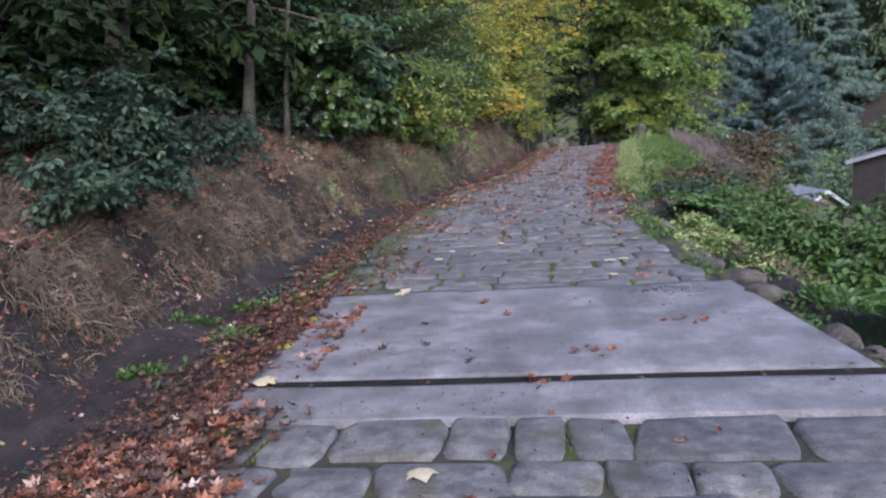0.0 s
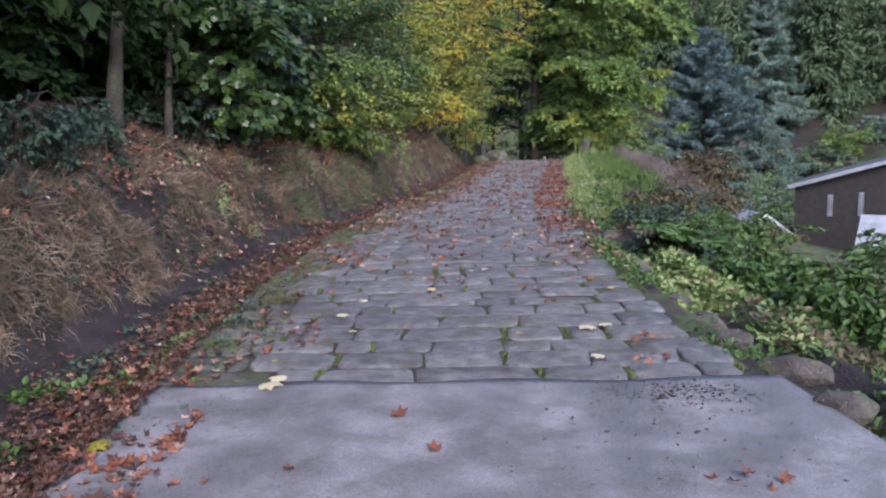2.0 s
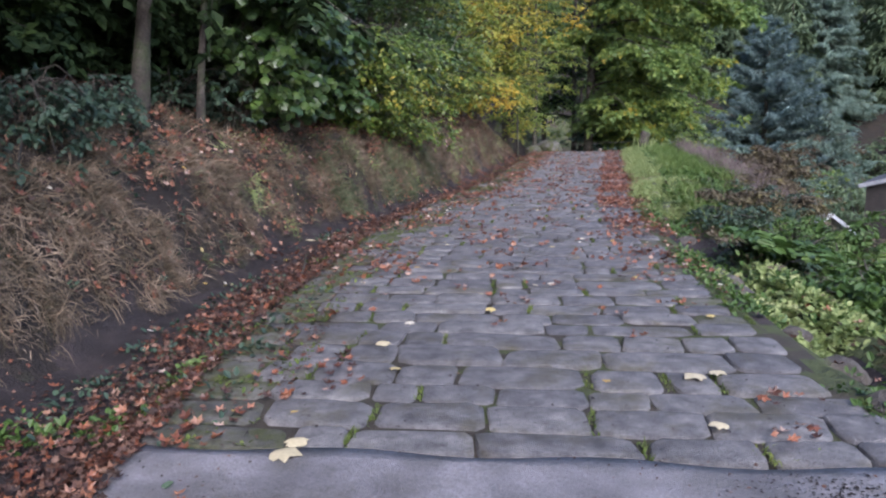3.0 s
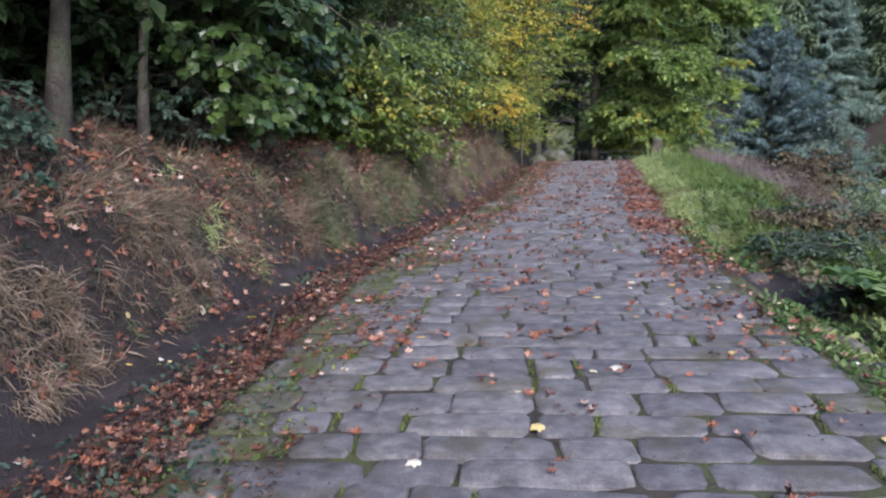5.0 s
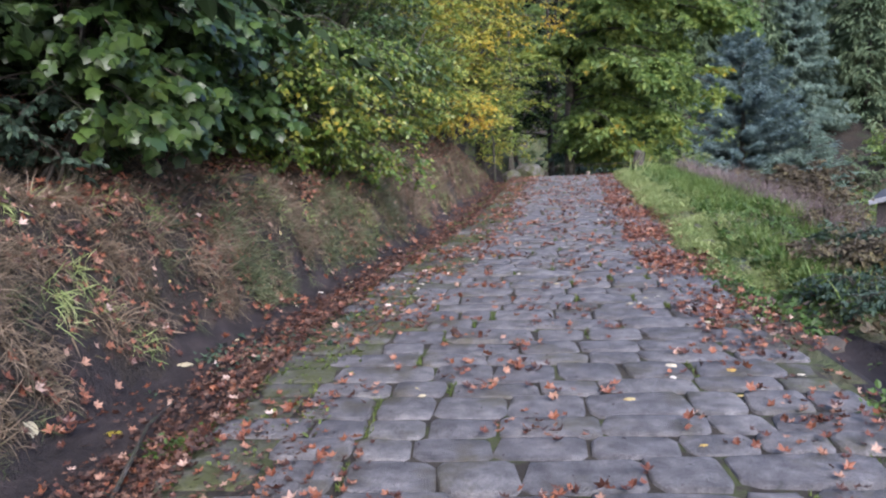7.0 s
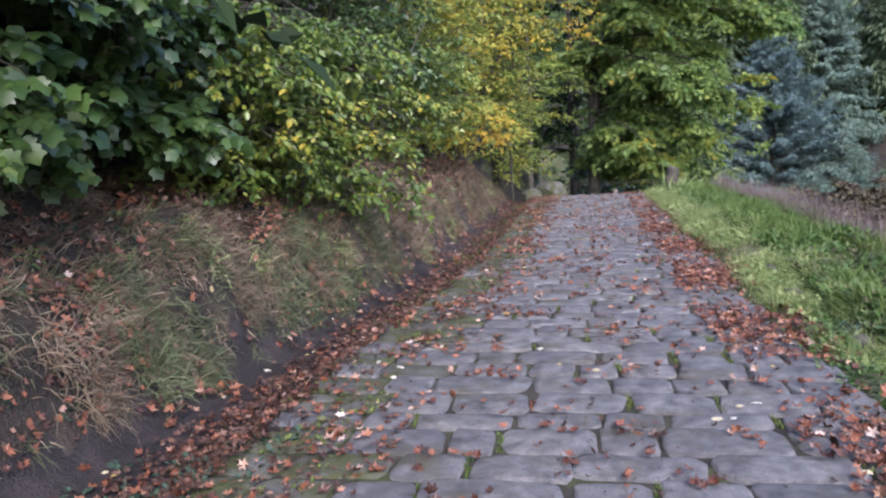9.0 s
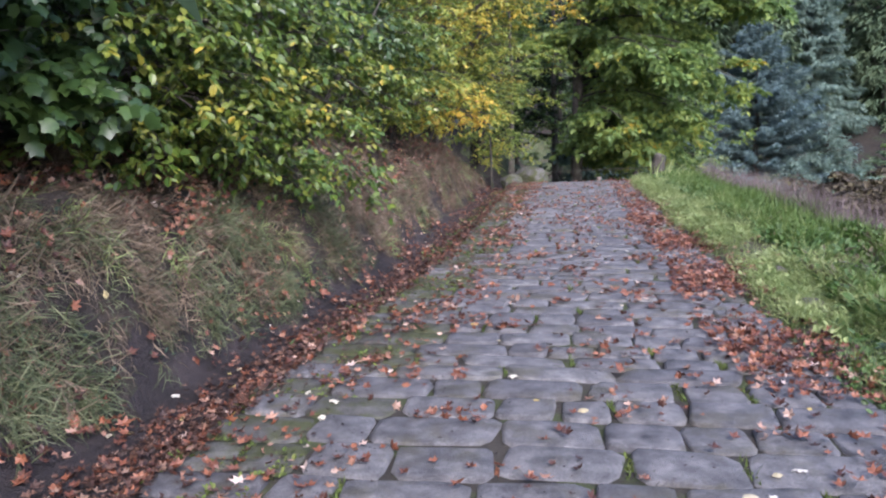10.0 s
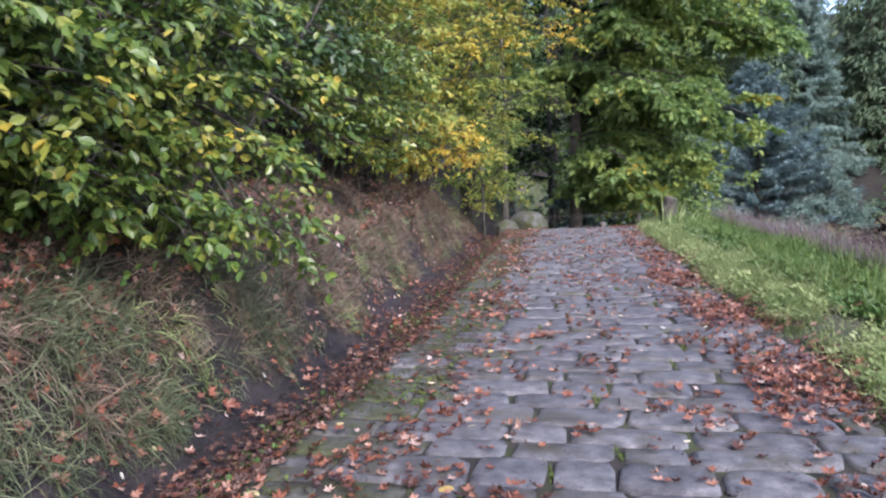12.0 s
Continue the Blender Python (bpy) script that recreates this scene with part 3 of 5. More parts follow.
def tree(x, y, h, rad, lean, seed, bark=BARK, leaf=LEAF_SYC, shape=OVAL, size=0.13, start=0.35, branches=14, twigs=14, leaves=10, label="", name="tree", category="tree",
         twig_len=0.7, branch_len=0.4, group="", droop=0.25, spread=0.8):
    r = np.random.default_rng(seed)
    lines, LV, LF = grow([(stem(r, h, lean), rad)], seed, shape, size, twig_len, branches, twigs, leaves, start=start, branch_len=branch_len, droop=droop, spread=spread)
    P, R = lines[0]
    R[0] *= 1.7
    R[1] *= 1.1
    return plant(name, on_land(x, y), lines, LV, LF, bark, leaf, label, category, group, sides=8)


def bush(x, y, reach, h, n, seed, leaf=LEAF_HAZEL, shape=OVAL, size=0.1, branches=7, twigs=10, leaves=10, label="", name="bush", twig_len=0.45,
         rad=0.03, branch_len=0.4, bark=BARK, fan=0.6, group="", start=0.25, category="bush", lift=0.0):
    r = np.random.default_rng(seed)
    stems = []
    for i in range(n):
        rx, ry = reach[0] + r.normal(0, fan), reach[1] + r.normal(0, fan)
        stems.append((arch(r, (rx, ry), h * r.uniform(0.6, 1.1)), rad * r.uniform(0.6, 1.1)))
    lines, LV, LF = grow(stems, seed, shape, size, twig_len, branches, twigs, leaves, start=start, branch_len=branch_len)
    return plant(name, on_land(x, y), lines, LV, LF, bark, leaf, label, category, group, sides=5)


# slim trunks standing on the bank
tree(-4.98, 12.8, 9.5, 0.085, (0.16, 0.0), 21, PALE_BARK, LEAF_SHADED, start=0.45, label="slim pale-barked young sycamore on the bank", group="bank trees")
tree(-4.6, 13.7, 9.0, 0.045, (0.12, 0.02), 22, PALE_BARK, LEAF_SHADED, start=0.35, label="thin pale-barked sapling on the bank", group="bank trees")
tree(-5.4, 9.3, 10, 0.15, (0.2, 0.0), 23, BARK, LEAF_SHADED, start=0.5, label="leaning grey-barked tree at the top of the bank", group="bank trees")
tree(-7.6, 11.5, 10, 0.12, (0.05, 0.0), 24, BARK, LEAF_SHADED, start=0.4, label="dark tree in the shade of the wood", group="bank trees")
tree(-5.2, 18.2, 9, 0.09, (0.05, -0.02), 25, BARK, LEAF_SYC, start=0.3, label="young sycamore among the bank bushes", group="bank trees")
tree(-4.4, 24.5, 10, 0.1, (0.03, 0.0), 26, BARK, LEAF_HAZEL, size=0.11, start=0.25, label="young tree turning yellow above the bank", group="bank trees")
tree(-3.9, 29.5, 11, 0.13, (0.04, 0.0), 27, BARK, LEAF_HAZEL, size=0.11, start=0.2, label="dark-stemmed tree turning yellow above the bank", group="bank trees")
tree(-2.4, 35.0, 10, 0.12, (0.05, 0.0), 28, BARK, LEAF_GOLD, size=0.11, start=0.2, label="golden autumn tree near the crest of the lane", group="bank trees")
tree(0.3, 43.0, 9, 0.11, (0.02, 0.0), 29, PALE_BARK, LEAF_HAZEL, size=0.12, start=0.2, label="pale-stemmed tree beyond the crest", group="bank trees")

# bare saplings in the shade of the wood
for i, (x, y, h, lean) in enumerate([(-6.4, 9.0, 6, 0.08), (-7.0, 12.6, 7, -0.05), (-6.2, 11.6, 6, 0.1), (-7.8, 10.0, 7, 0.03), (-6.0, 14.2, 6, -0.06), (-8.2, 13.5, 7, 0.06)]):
    tree(x, y, h, 0.04, (lean, 0.0), 60 + i, BARK, LEAF_SHADED, OVAL, 0.11, start=0.35, branches=8, twigs=7, leaves=7, label="thin dark sapling in the shade of the wood", name="sapling", group="saplings")

# bushes that hang over the bank
def hanging_bush(x, y, front, half, zlow, ztop, n, seed, leaf, shape, size, label, name="bank_bush", branches=5, twigs=5, leaves=8, twig_len=0.42, rad=0.018, deep=0.0):
    """Stems that rise from the bank and bend over towards the lane, thick with leaves to their tips."""
    r = np.random.default_rng(seed)
    base = np.array(on_land(x, y))
    stems = []
    for i in range(n):
        tx = front - (front - x + deep) * r.random() ** 1.6
        ty = y + r.uniform(-half, half)
        tz = max(zlow + (ztop - zlow) * r.random(), float(land(tx, ty)) + 0.2)
        end = np.array([tx, ty, tz]) - base
        mid = end * np.array([0.45, 0.45, 0.0]) + np.array([0, 0, max(end[2], 0.3) + r.uniform(0.3, 0.9)])
        q = np.linspace(0, 1, 8)[:, None]
        P = 2 * q * (1 - q) * mid + q ** 2 * end + r.normal(0, 0.03, (8, 3)) * q
        P[0] = (r.normal(0, 0.22), r.normal(0, 0.35), -0.3)
        stems.append((P, rad * r.uniform(0.5, 1.1)))
    lines, LV, LF = grow(stems, seed, shape, size, twig_len, branches, twigs, leaves, start=0.45, branch_len=0.3, spread=0.7, face=(0.55, -0.45, 0.75) if shape is LOBED else (0.3, -0.25, 0.9), hang=0.75 if shape is LOBED else 0.4)
    return plant(name, base, lines, LV, LF, BARK, leaf, label, "bush", "bank bushes", sides=5)


for i, (x, y, front, half, zlow, ztop, n) in enumerate([(-4.9, 9.0, -4.2, 0.5, 0.55, 1.5, 12), (-4.7, 10.2, -4.2, 0.4, 0.8, 1.5, 9), (-5.0, 7.8, -4.3, 0.6, 0.6, 1.9, 14), (-5.0, 11.6, -4.3, 0.5, 1.0, 1.6, 9), (-5.2, 14.2, -4.0, 0.7, 1.2, 1.9, 12)]):
    hanging_bush(x, y, front, half, zlow, ztop, n, 180 + i, LEAF_BRAMBLE, OVAL, 0.075, "blue-green bramble trailing down the bank", name="trailing_bramble", branches=4, twigs=4, leaves=7, twig_len=0.2, rad=0.008)
SYC_L, HAZ_L, GOLD_L = "broad-leaved green sycamore bush overhanging the bank", "hazel bush turning yellow over the bank", "golden autumn bush arching over the lane"
for i, (x, y, front, half, zlow, ztop, n, mt, shp, sz) in enumerate([
        (-4.6, 15.2, -3.4, 1.1, 1.6, 3.8, 40, LEAF_SYC, LOBED, 0.125),
        (-4.7, 16.8, -3.3, 1.3, 1.75, 3.8, 44, LEAF_SYC, LOBED, 0.115), (-4.3, 18.6, -2.5, 1.2, 0.95, 3.2, 52, LEAF_MIX, OVAL, 0.085),
        (-3.9, 20.3, -1.9, 1.0, 0.9, 2.9, 52, LEAF_MIX, OVAL, 0.08), (-3.9, 23.2, -2.0, 1.5, 2.5, 5.0, 30, LEAF_SYC, DIAMOND, 0.11),
        (-3.6, 25.6, -1.6, 1.4, 1.8, 5.0, 40, LEAF_MIX, DIAMOND, 0.1), (-3.2, 28.2, -1.0, 1.5, 1.7, 5.5, 44, LEAF_HAZEL, DIAMOND, 0.11),
        (-2.8, 31.0, -0.4, 1.5, 1.7, 6.5, 44, LEAF_GOLD, DIAMOND, 0.11), (-2.2, 34.0, 0.2, 1.6, 2.0, 6.5, 44, LEAF_HAZEL, DIAMOND, 0.11),
        (-1.2, 38.5, 0.7, 1.5, 0.5, 4.5, 30, LEAF_HAZEL, DIAMOND, 0.11), (-6.3, 16.0, -4.2, 1.8, 3.2, 6.5, 30, LEAF_SYC, DIAMOND, 0.14),
        (-6.2, 19.5, -4.0, 1.8, 3.2, 6.5, 30, LEAF_SYC, DIAMOND, 0.14), (-5.8, 24.0, -3.4, 2.0, 4.2, 7.0, 30, LEAF_SYC, DIAMOND, 0.13),
        (-5.0, 28.5, -2.6, 2.0, 4.5, 8.0, 30, LEAF_HAZEL, DIAMOND, 0.13), (-4.0, 33.0, 2.6, 2.2, 4.6, 8.5, 34, LEAF_GOLD, DIAMOND, 0.12)]):
    hanging_bush(x, y, front, half, zlow, ztop, n, 100 + i, mt, shp, sz, GOLD_L if mt is LEAF_GOLD else HAZ_L if mt in (LEAF_HAZEL, LEAF_MIX) else SYC_L)

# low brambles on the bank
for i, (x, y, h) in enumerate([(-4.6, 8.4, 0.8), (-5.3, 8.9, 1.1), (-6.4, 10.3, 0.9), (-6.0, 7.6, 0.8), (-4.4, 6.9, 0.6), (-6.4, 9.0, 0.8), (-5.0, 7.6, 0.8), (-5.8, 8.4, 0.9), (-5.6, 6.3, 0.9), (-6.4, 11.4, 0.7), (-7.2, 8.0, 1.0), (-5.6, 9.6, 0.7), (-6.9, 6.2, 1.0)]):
    # brambles left of x = -5.9 get leaves coloured darker to stand for shade
    bush(x, y, (0.3, -0.2), h, 7, 200 + i, LEAF_BRAMBLE if x > -5.9 else LEAF_SHADED, OVAL, 0.088, branches=6, twigs=8, leaves=9, label="low blue-green bramble on the bank" if x > -5.9 else "low bramble with leaves darkened for the shade of the wood", name="bramble",
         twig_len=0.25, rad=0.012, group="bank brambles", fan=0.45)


# ---- wood behind: a few grown trees, repeated ----
def wood_tree(seed, h, leaf, label):
    r = np.random.default_rng(seed)
    lines, LV, LF = grow([(stem(r, h, (0.02, 0.0), 0.02), 0.2)], seed, DIAMOND, 0.25, 1.3, 26, 16, 16, start=0.16, branch_len=0.34)
    return plant("woodland_tree", (0, 0, 0), lines, LV, LF, BARK, leaf, label, "tree", "trees of the wood", sides=7)


wood_kinds = [wood_tree(301, 13, LEAF_SHADED, "tall broad-leaved tree in the dark wood"), wood_tree(302, 15, LEAF_SHADED, "tall broad-leaved tree in the dark wood"),
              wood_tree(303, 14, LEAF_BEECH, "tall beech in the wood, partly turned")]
# trees with y below 1 stay unseen, added to shade the slope on the left
spots = [(-8.2, 5.0), (-7.9, 9.9), (-7.4, 13.8), (-8.0, 1.2), (-7.2, 17.0), (-8.6, 8.5), (-9.5, 14.5), (-8.2, 18), (-12, 11), (-12.5, 18), (-9, 23), (-13, 25), (-8.5, 29), (-12, 32), (-8, 36), (-16, 15), (-16, 22), (-17, 29),
         (-5.5, 40), (-10, 42), (-4, 47), (-9, 51), (-15, 39), (-9, 2.5), (-13, 5), (-8, -3), (-14, -2), (-2, 55), (-7, 60), (4, 62), (10, 66),
         (-9, -9), (-16, 46), (-8.8, 14.6), (-8.0, 11.2), (-9, 5.6), (-10.5, 8), (-7.2, 22), (-1, 50), (3, 54), (7.5, 55), (9.5, 60), (6, 72), (0, 66), (12.5, 84), (-8.6, 2.5), (-8, -2), (-8.5, 0.5), (-9, 9.4), (-9.5, 5.5), (-10.5, 12.5), (-7.5, -6)]
for i, (x, y) in enumerate(spots):
    src = wood_kinds[i % 2 if x < -6.9 else 2 if i % 3 else 1]
    m = pose(*on_land(x, y, 0.1), 0, 0, rs.uniform(0, 360))
    copy_thing(src, m)
for i, src in enumerate(wood_kinds):
    src.location = on_land(*[(-24, 14), (-24, 26), (1.5, 70)][i])

# ---- the beech beyond the crest ----
def big_beech():
    r = np.random.default_rng(41)
    base = np.array(on_land(3.15, 45.3))
    stems = [(stem(r, 17, (0.03, 0.0), 0.02), 0.2)]
    for i in range(58):
        z0 = 1.9 + 13.5 * i / 58
        a = r.uniform(-1.5, 1.1) if i % 5 or z0 < 6 else r.uniform(-3, 3)
        reach = (4.6 + 0.48 * z0 if z0 < 8 else 8.4 - 0.55 * (z0 - 8)) * r.uniform(0.62, 1.02) * (1 if math.cos(a) > 0.2 else 0.32 if z0 > 6 else 0.12)
        s = np.linspace(0, 1, 7)[:, None]
        d = np.array([math.cos(a), math.sin(a) * 0.8, 0.3])
        stems.append((np.array([0.03 * z0, 0, z0]) + d * reach * s + np.array([0, 0, -1.0]) * reach * 0.42 * s ** 2, 0.05))
    lines, LV, LF = grow(stems[1:], 41, DIAMOND, 0.3, 0.95, 9, 12, 11, tumble=0.9, start=0.26, branch_len=0.32, droop=0.4, flat=0.3)
    lines.append((stems[0][0], np.linspace(0.27, 0.06, len(stems[0][0]))))
    plant("beech_tree", base, lines, LV, LF, BARK, LEAF_BEECH, "large beech with hanging green and rusty foliage", "tree", sides=7)


big_beech()


# ---- conifers ----
def conifer(name, base, h, radius, mat, seed, label, n=6500, size=0.42, top=1.0, hang=0.35, low=0.02, group=""):
    r = np.random.default_rng(seed)
    e = new(name)
    e.location = base
    tagged(e, label, "conifer", group)
    TV, TF = tubes([([(0, 0, -0.3), (0, 0, h * 0.5), (0, 0, h)], [h * 0.02, h * 0.012, 0.01])], 7)
    put("trunk", mesh_of("trunk", TV, [TF], BARK, smooth=True), e)
    whorls = int(h * (2.6 if size < 1.2 else 1.5))
    lines, P, A, N = [], [], [], []
    for w in range(whorls):
        zt = low + (0.985 - low) * (w + r.uniform(-.3, .3)) / whorls
        R = radius * (1 - zt) ** 0.8 * r.uniform(0.8, 1.1) + 0.12
        for b in range(8 if zt < 0.7 else 6):
            a = r.uniform(0, 2 * np.pi)
            d = np.array([math.cos(a), math.sin(a), 0])
            s = np.linspace(0, 1, 6)
            rise = -hang * (1 - zt) + 0.3 * zt
            rr = R * r.uniform(0.75, 1.1)
            B = np.array([0, 0, zt * h]) + d * rr * s[:, None] + np.stack([0 * s, 0 * s, rr * (rise * s + 0.18 * s ** 3)], -1)
            lines.append((B, np.linspace(0.03, 0.006, 6)))
            m = max(6, int(n * rr / (whorls * 7 * radius * 0.55)))
            u = r.uniform(0.15, 1.0, m)
            p = np.stack([np.interp(u, s, B[:, c]) for c in range(3)], -1)
            side = np.cross(d, [0, 0, 1.0]) * r.choice([-1, 1], m)[:, None]
            P.append(p + r.normal(0, size * 0.22, (m, 3)))
            A.append(d * r.uniform(0.5, 1, (m, 1)) + side * r.uniform(0.2, 1.0, (m, 1)) + np.array([0, 0, -0.35 * hang / 0.35]) + r.normal(0, 0.15, (m, 3)))
            N.append(np.array([0, 0, 1.0]) + r.normal(0, 0.3, (m, 3)))
    P, A, N = np.concatenate(P), np.concatenate(A), np.concatenate(N)
    sz = size * r.uniform(0.5, 1.2, len(P))
    LV, LF = strew(DIAMOND, P, A, N, sz, sz * 0.42)
    TV, TF = tubes(lines, 4)
    if size < 1.2:
        tagged(put("bough", mesh_of("bough", TV, [TF], BARK), e), kind="stuff")
    put("crown", mesh_of("crown", LV, [LF], mat), e)
    return e


def fir_at(name, x, y, top, radius, mat, seed, label, **more):
    base = on_land(x, y, 0.1)
    return conifer(name, base, top - base[2], radius, mat, seed, label, **more)


fir_at("blue_spruce", 23.8, 84, 11.0, 9.2, NEEDLE_BLUE, 51, "silvery blue spruce standing below the lane", n=90000, size=0.48, hang=0.25)
fir_at("tall_conifer", 37.0, 106, 23, 7.0, NEEDLE_HAZED, 52, "tall dark green conifer with layered boughs", n=64000, size=0.62, hang=0.7)
fir_at("round_conifer", 28.5, 80, 2.0, 5.5, NEEDLE_HAZED, 53, "bushy grey-green conifer near the houses", n=8000, size=0.55)
fir_at("round_conifer", 22.5, 71, -0.5, 3.5, NEEDLE_HAZED, 55, "bushy grey-green conifer near the houses", n=5000, size=0.5)
far_fir = conifer("hill_fir", on_land(20, 118), 20, 5.5, NEEDLE_HILL, 54, "dark fir on the far hillside", n=3200, size=1.3, hang=0.5, group="hillside firs")
for i in range(38):
    x, y = -12 + 95 * ((i * 0.618) % 1), 104 + 40 * (i / 38) + rs.uniform(-4, 4)
    copy_thing(far_fir, pose(*on_land(x, y, 0.2), 0, 0, rs.uniform(0, 360)))


# ---- shrubs in the valley ----
def valley_bush(seed, h, leaf, label, size=0.36, leaves=7):
    r = np.random.default_rng(seed)
    stems = [(arch(r, (r.normal(0, h * 0.45), r.normal(0, h * 0.45)), h * r.uniform(0.5, 1.1)), 0.04) for _ in range(14)]
    lines, LV, LF = grow(stems, seed, DIAMOND, size, 0.8, 5, 5, leaves, start=0.15, branch_len=0.45, thin=0.1, tumble=0.8)
    return plant("valley_bush", (0, 0, 0), lines, LV, LF, BARK, leaf, label, "bush", "valley bushes", sides=3)


valley_kinds = [valley_bush(701, 4.0, NEEDLE_HAZED, "dense grey-green bush in the valley"), valley_bush(702, 5.0, LEAF_BEECH, "rounded leafy bush in the valley"),
                valley_bush(703, 4.5, NEEDLE_HILL, "dense dark green bush in the valley")]
for i in range(34):
    y = 56 + 42 * ((i * 0.618) % 1)
    x = (0.1 + 0.62 * ((i * 0.414) % 1)) * (y - 5)
    if abs(x - 19) < 6 and y < 66:
        continue
    m = pose(*on_land(x, y, 0.2), 0, 0, rs.uniform(0, 360))
    if i < 3:
        valley_kinds[i].matrix_world = m
    else:
        copy_thing(valley_kinds[i % 3], m)


# undergrowth whose leaf colour carries the shade under the trees
under = valley_bush(704, 2.0, LEAF_SHADED, "undergrowth bush with shade-darkened leaves on the wooded slope", 0.16, 26)
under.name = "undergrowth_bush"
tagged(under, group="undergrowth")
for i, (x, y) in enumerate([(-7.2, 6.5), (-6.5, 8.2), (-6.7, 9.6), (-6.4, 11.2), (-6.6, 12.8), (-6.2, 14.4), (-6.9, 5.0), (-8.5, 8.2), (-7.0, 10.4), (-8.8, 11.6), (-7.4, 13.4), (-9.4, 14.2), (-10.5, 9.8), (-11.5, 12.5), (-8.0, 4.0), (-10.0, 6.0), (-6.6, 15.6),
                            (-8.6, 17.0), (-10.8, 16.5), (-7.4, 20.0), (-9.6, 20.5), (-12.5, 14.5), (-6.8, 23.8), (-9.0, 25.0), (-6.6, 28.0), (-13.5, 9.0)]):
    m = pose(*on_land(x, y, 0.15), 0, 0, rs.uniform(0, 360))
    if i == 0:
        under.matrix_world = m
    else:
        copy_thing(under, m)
for x, y, top in ((27, 114, 42), (47, 112, 40), (56, 110, 40), (17, 116, 42), (32, 120, 50), (39, 122, 50), (24, 123, 50)):
    fir_at("tall_fir", x, y, top, 8.0, NEEDLE_HILL, int(x), "tall dark fir on the far hillside", n=4500, size=1.3, hang=0.5, group="hillside firs")


# ---- houses below the lane ----
def box(bm, x0, x1, y0, y1, z0, z1):
    bmesh.ops.create_cube(bm, size=1, matrix=pose((x0 + x1) / 2, (y0 + y1) / 2, (z0 + z1) / 2) @ Matrix.Diagonal((x1 - x0, y1 - y0, z1 - z0, 1)))


def gabled(name, at, turn, w, l, wall_h, rise, wall_mat, roof_mat, trim_mat, label, over=0.3, windows=()):
    """A small building: gable walls facing along y, two roof slopes, barge boards and windows."""
    e = new(name)
    e.matrix_world = pose(*at, 0, 0, turn)
    tagged(e, label, "house")
    bm = bmesh.new()
    pts = [(-w / 2, 0), (w / 2, 0), (w / 2, wall_h), (0, wall_h + rise), (-w / 2, wall_h)]
    f0 = [bm.verts.new((x, 0, z)) for x, z in pts]
    f1 = [bm.verts.new((x, l, z)) for x, z in pts]
    bm.faces.new(f0), bm.faces.new(f1[::-1])
    for i in range(5):
        bm.faces.new((f0[i], f1[i], f1[(i + 1) % 5], f0[(i + 1) % 5]))
    bmesh.ops.recalc_face_normals(bm, faces=bm.faces[:])
    part("wall", bm, wall_mat, e)
    ang = math.atan2(rise, w / 2)
    slope = math.hypot(rise, w / 2) + over
    for sgn in (-1, 1):
        bm = bmesh.new()
        bmesh.ops.create_cube(bm, size=1, matrix=pose(0, l / 2, wall_h + rise + 0.06, 0, math.degrees(ang) * sgn, 0) @ pose(sgn * slope / 2, 0, 0) @ Matrix.Diagonal((slope, l + 2 * over, 0.1, 1)))
        roof = part("roof", bm, roof_mat, e)
        bm = bmesh.new()
        bmesh.ops.create_cube(bm, size=1, matrix=pose(0, -over - 0.03, wall_h + rise + 0.02, 0, math.degrees(ang) * sgn, 0) @ pose(sgn * slope / 2, 0, 0) @ Matrix.Diagonal((slope, 0.05, 0.2, 1)))
        part("barge_board", bm, trim_mat, e, "pale painted barge board")
    for wx, wz, ww, wh in windows:
        bm = bmesh.new()
        box(bm, wx - ww / 2, wx + ww / 2, -0.05, 0.02, wz - wh / 2, wz + wh / 2)
        win = part("window", bm, ROOF_GREY, e, "grey-framed slit window")
        for sx in (-1, 1):
            bm = bmesh.new()
            cxw = wx + sx * ww / 4
            box(bm, cxw - ww / 4 + 0.05, cxw + ww / 4 - 0.03, -0.06, -0.04, wz - wh / 2 + 0.06, wz + wh / 2 - 0.06)
            part("pane", bm, GLASS, win)
    return e


GLASS = surface("window_glass", [(0.3, (0.02, 0.022, 0.026)), (0.6, (0.035, 0.04, 0.045))], 1.0, 5.0, roughness=0.15, bump=0.02, spec=0.6)
gabled("garden_shed", (18.4, 52.4, -7.4), 8, 3.6, 5.0, 1.35, 1.35, WALL_TAN, ROOF_GREY, WHITE_TRIM, "small gabled shed with white barge boards below the lane")
gabled("barn", (21.3, 40.7, -6.6), -31, 10.8, 6.0, 4.5, 1.6, DARK_TIMBER, ROOF_DARK, ROOF_GREY, "dark timber barn with a pale-edged roof below the lane", windows=[(-3.7, 3.5, 0.22, 1.1), (-2.3, 3.6, 0.22, 1.2)])
gabled("lean_to", (22.2, 34.6, -6.8), 58, 4.0, 5.5, 2.5, 1.2, DARK_TIMBER, ROOF_GREY, WHITE_TRIM, "low outbuilding with a grey roof beside the barn")


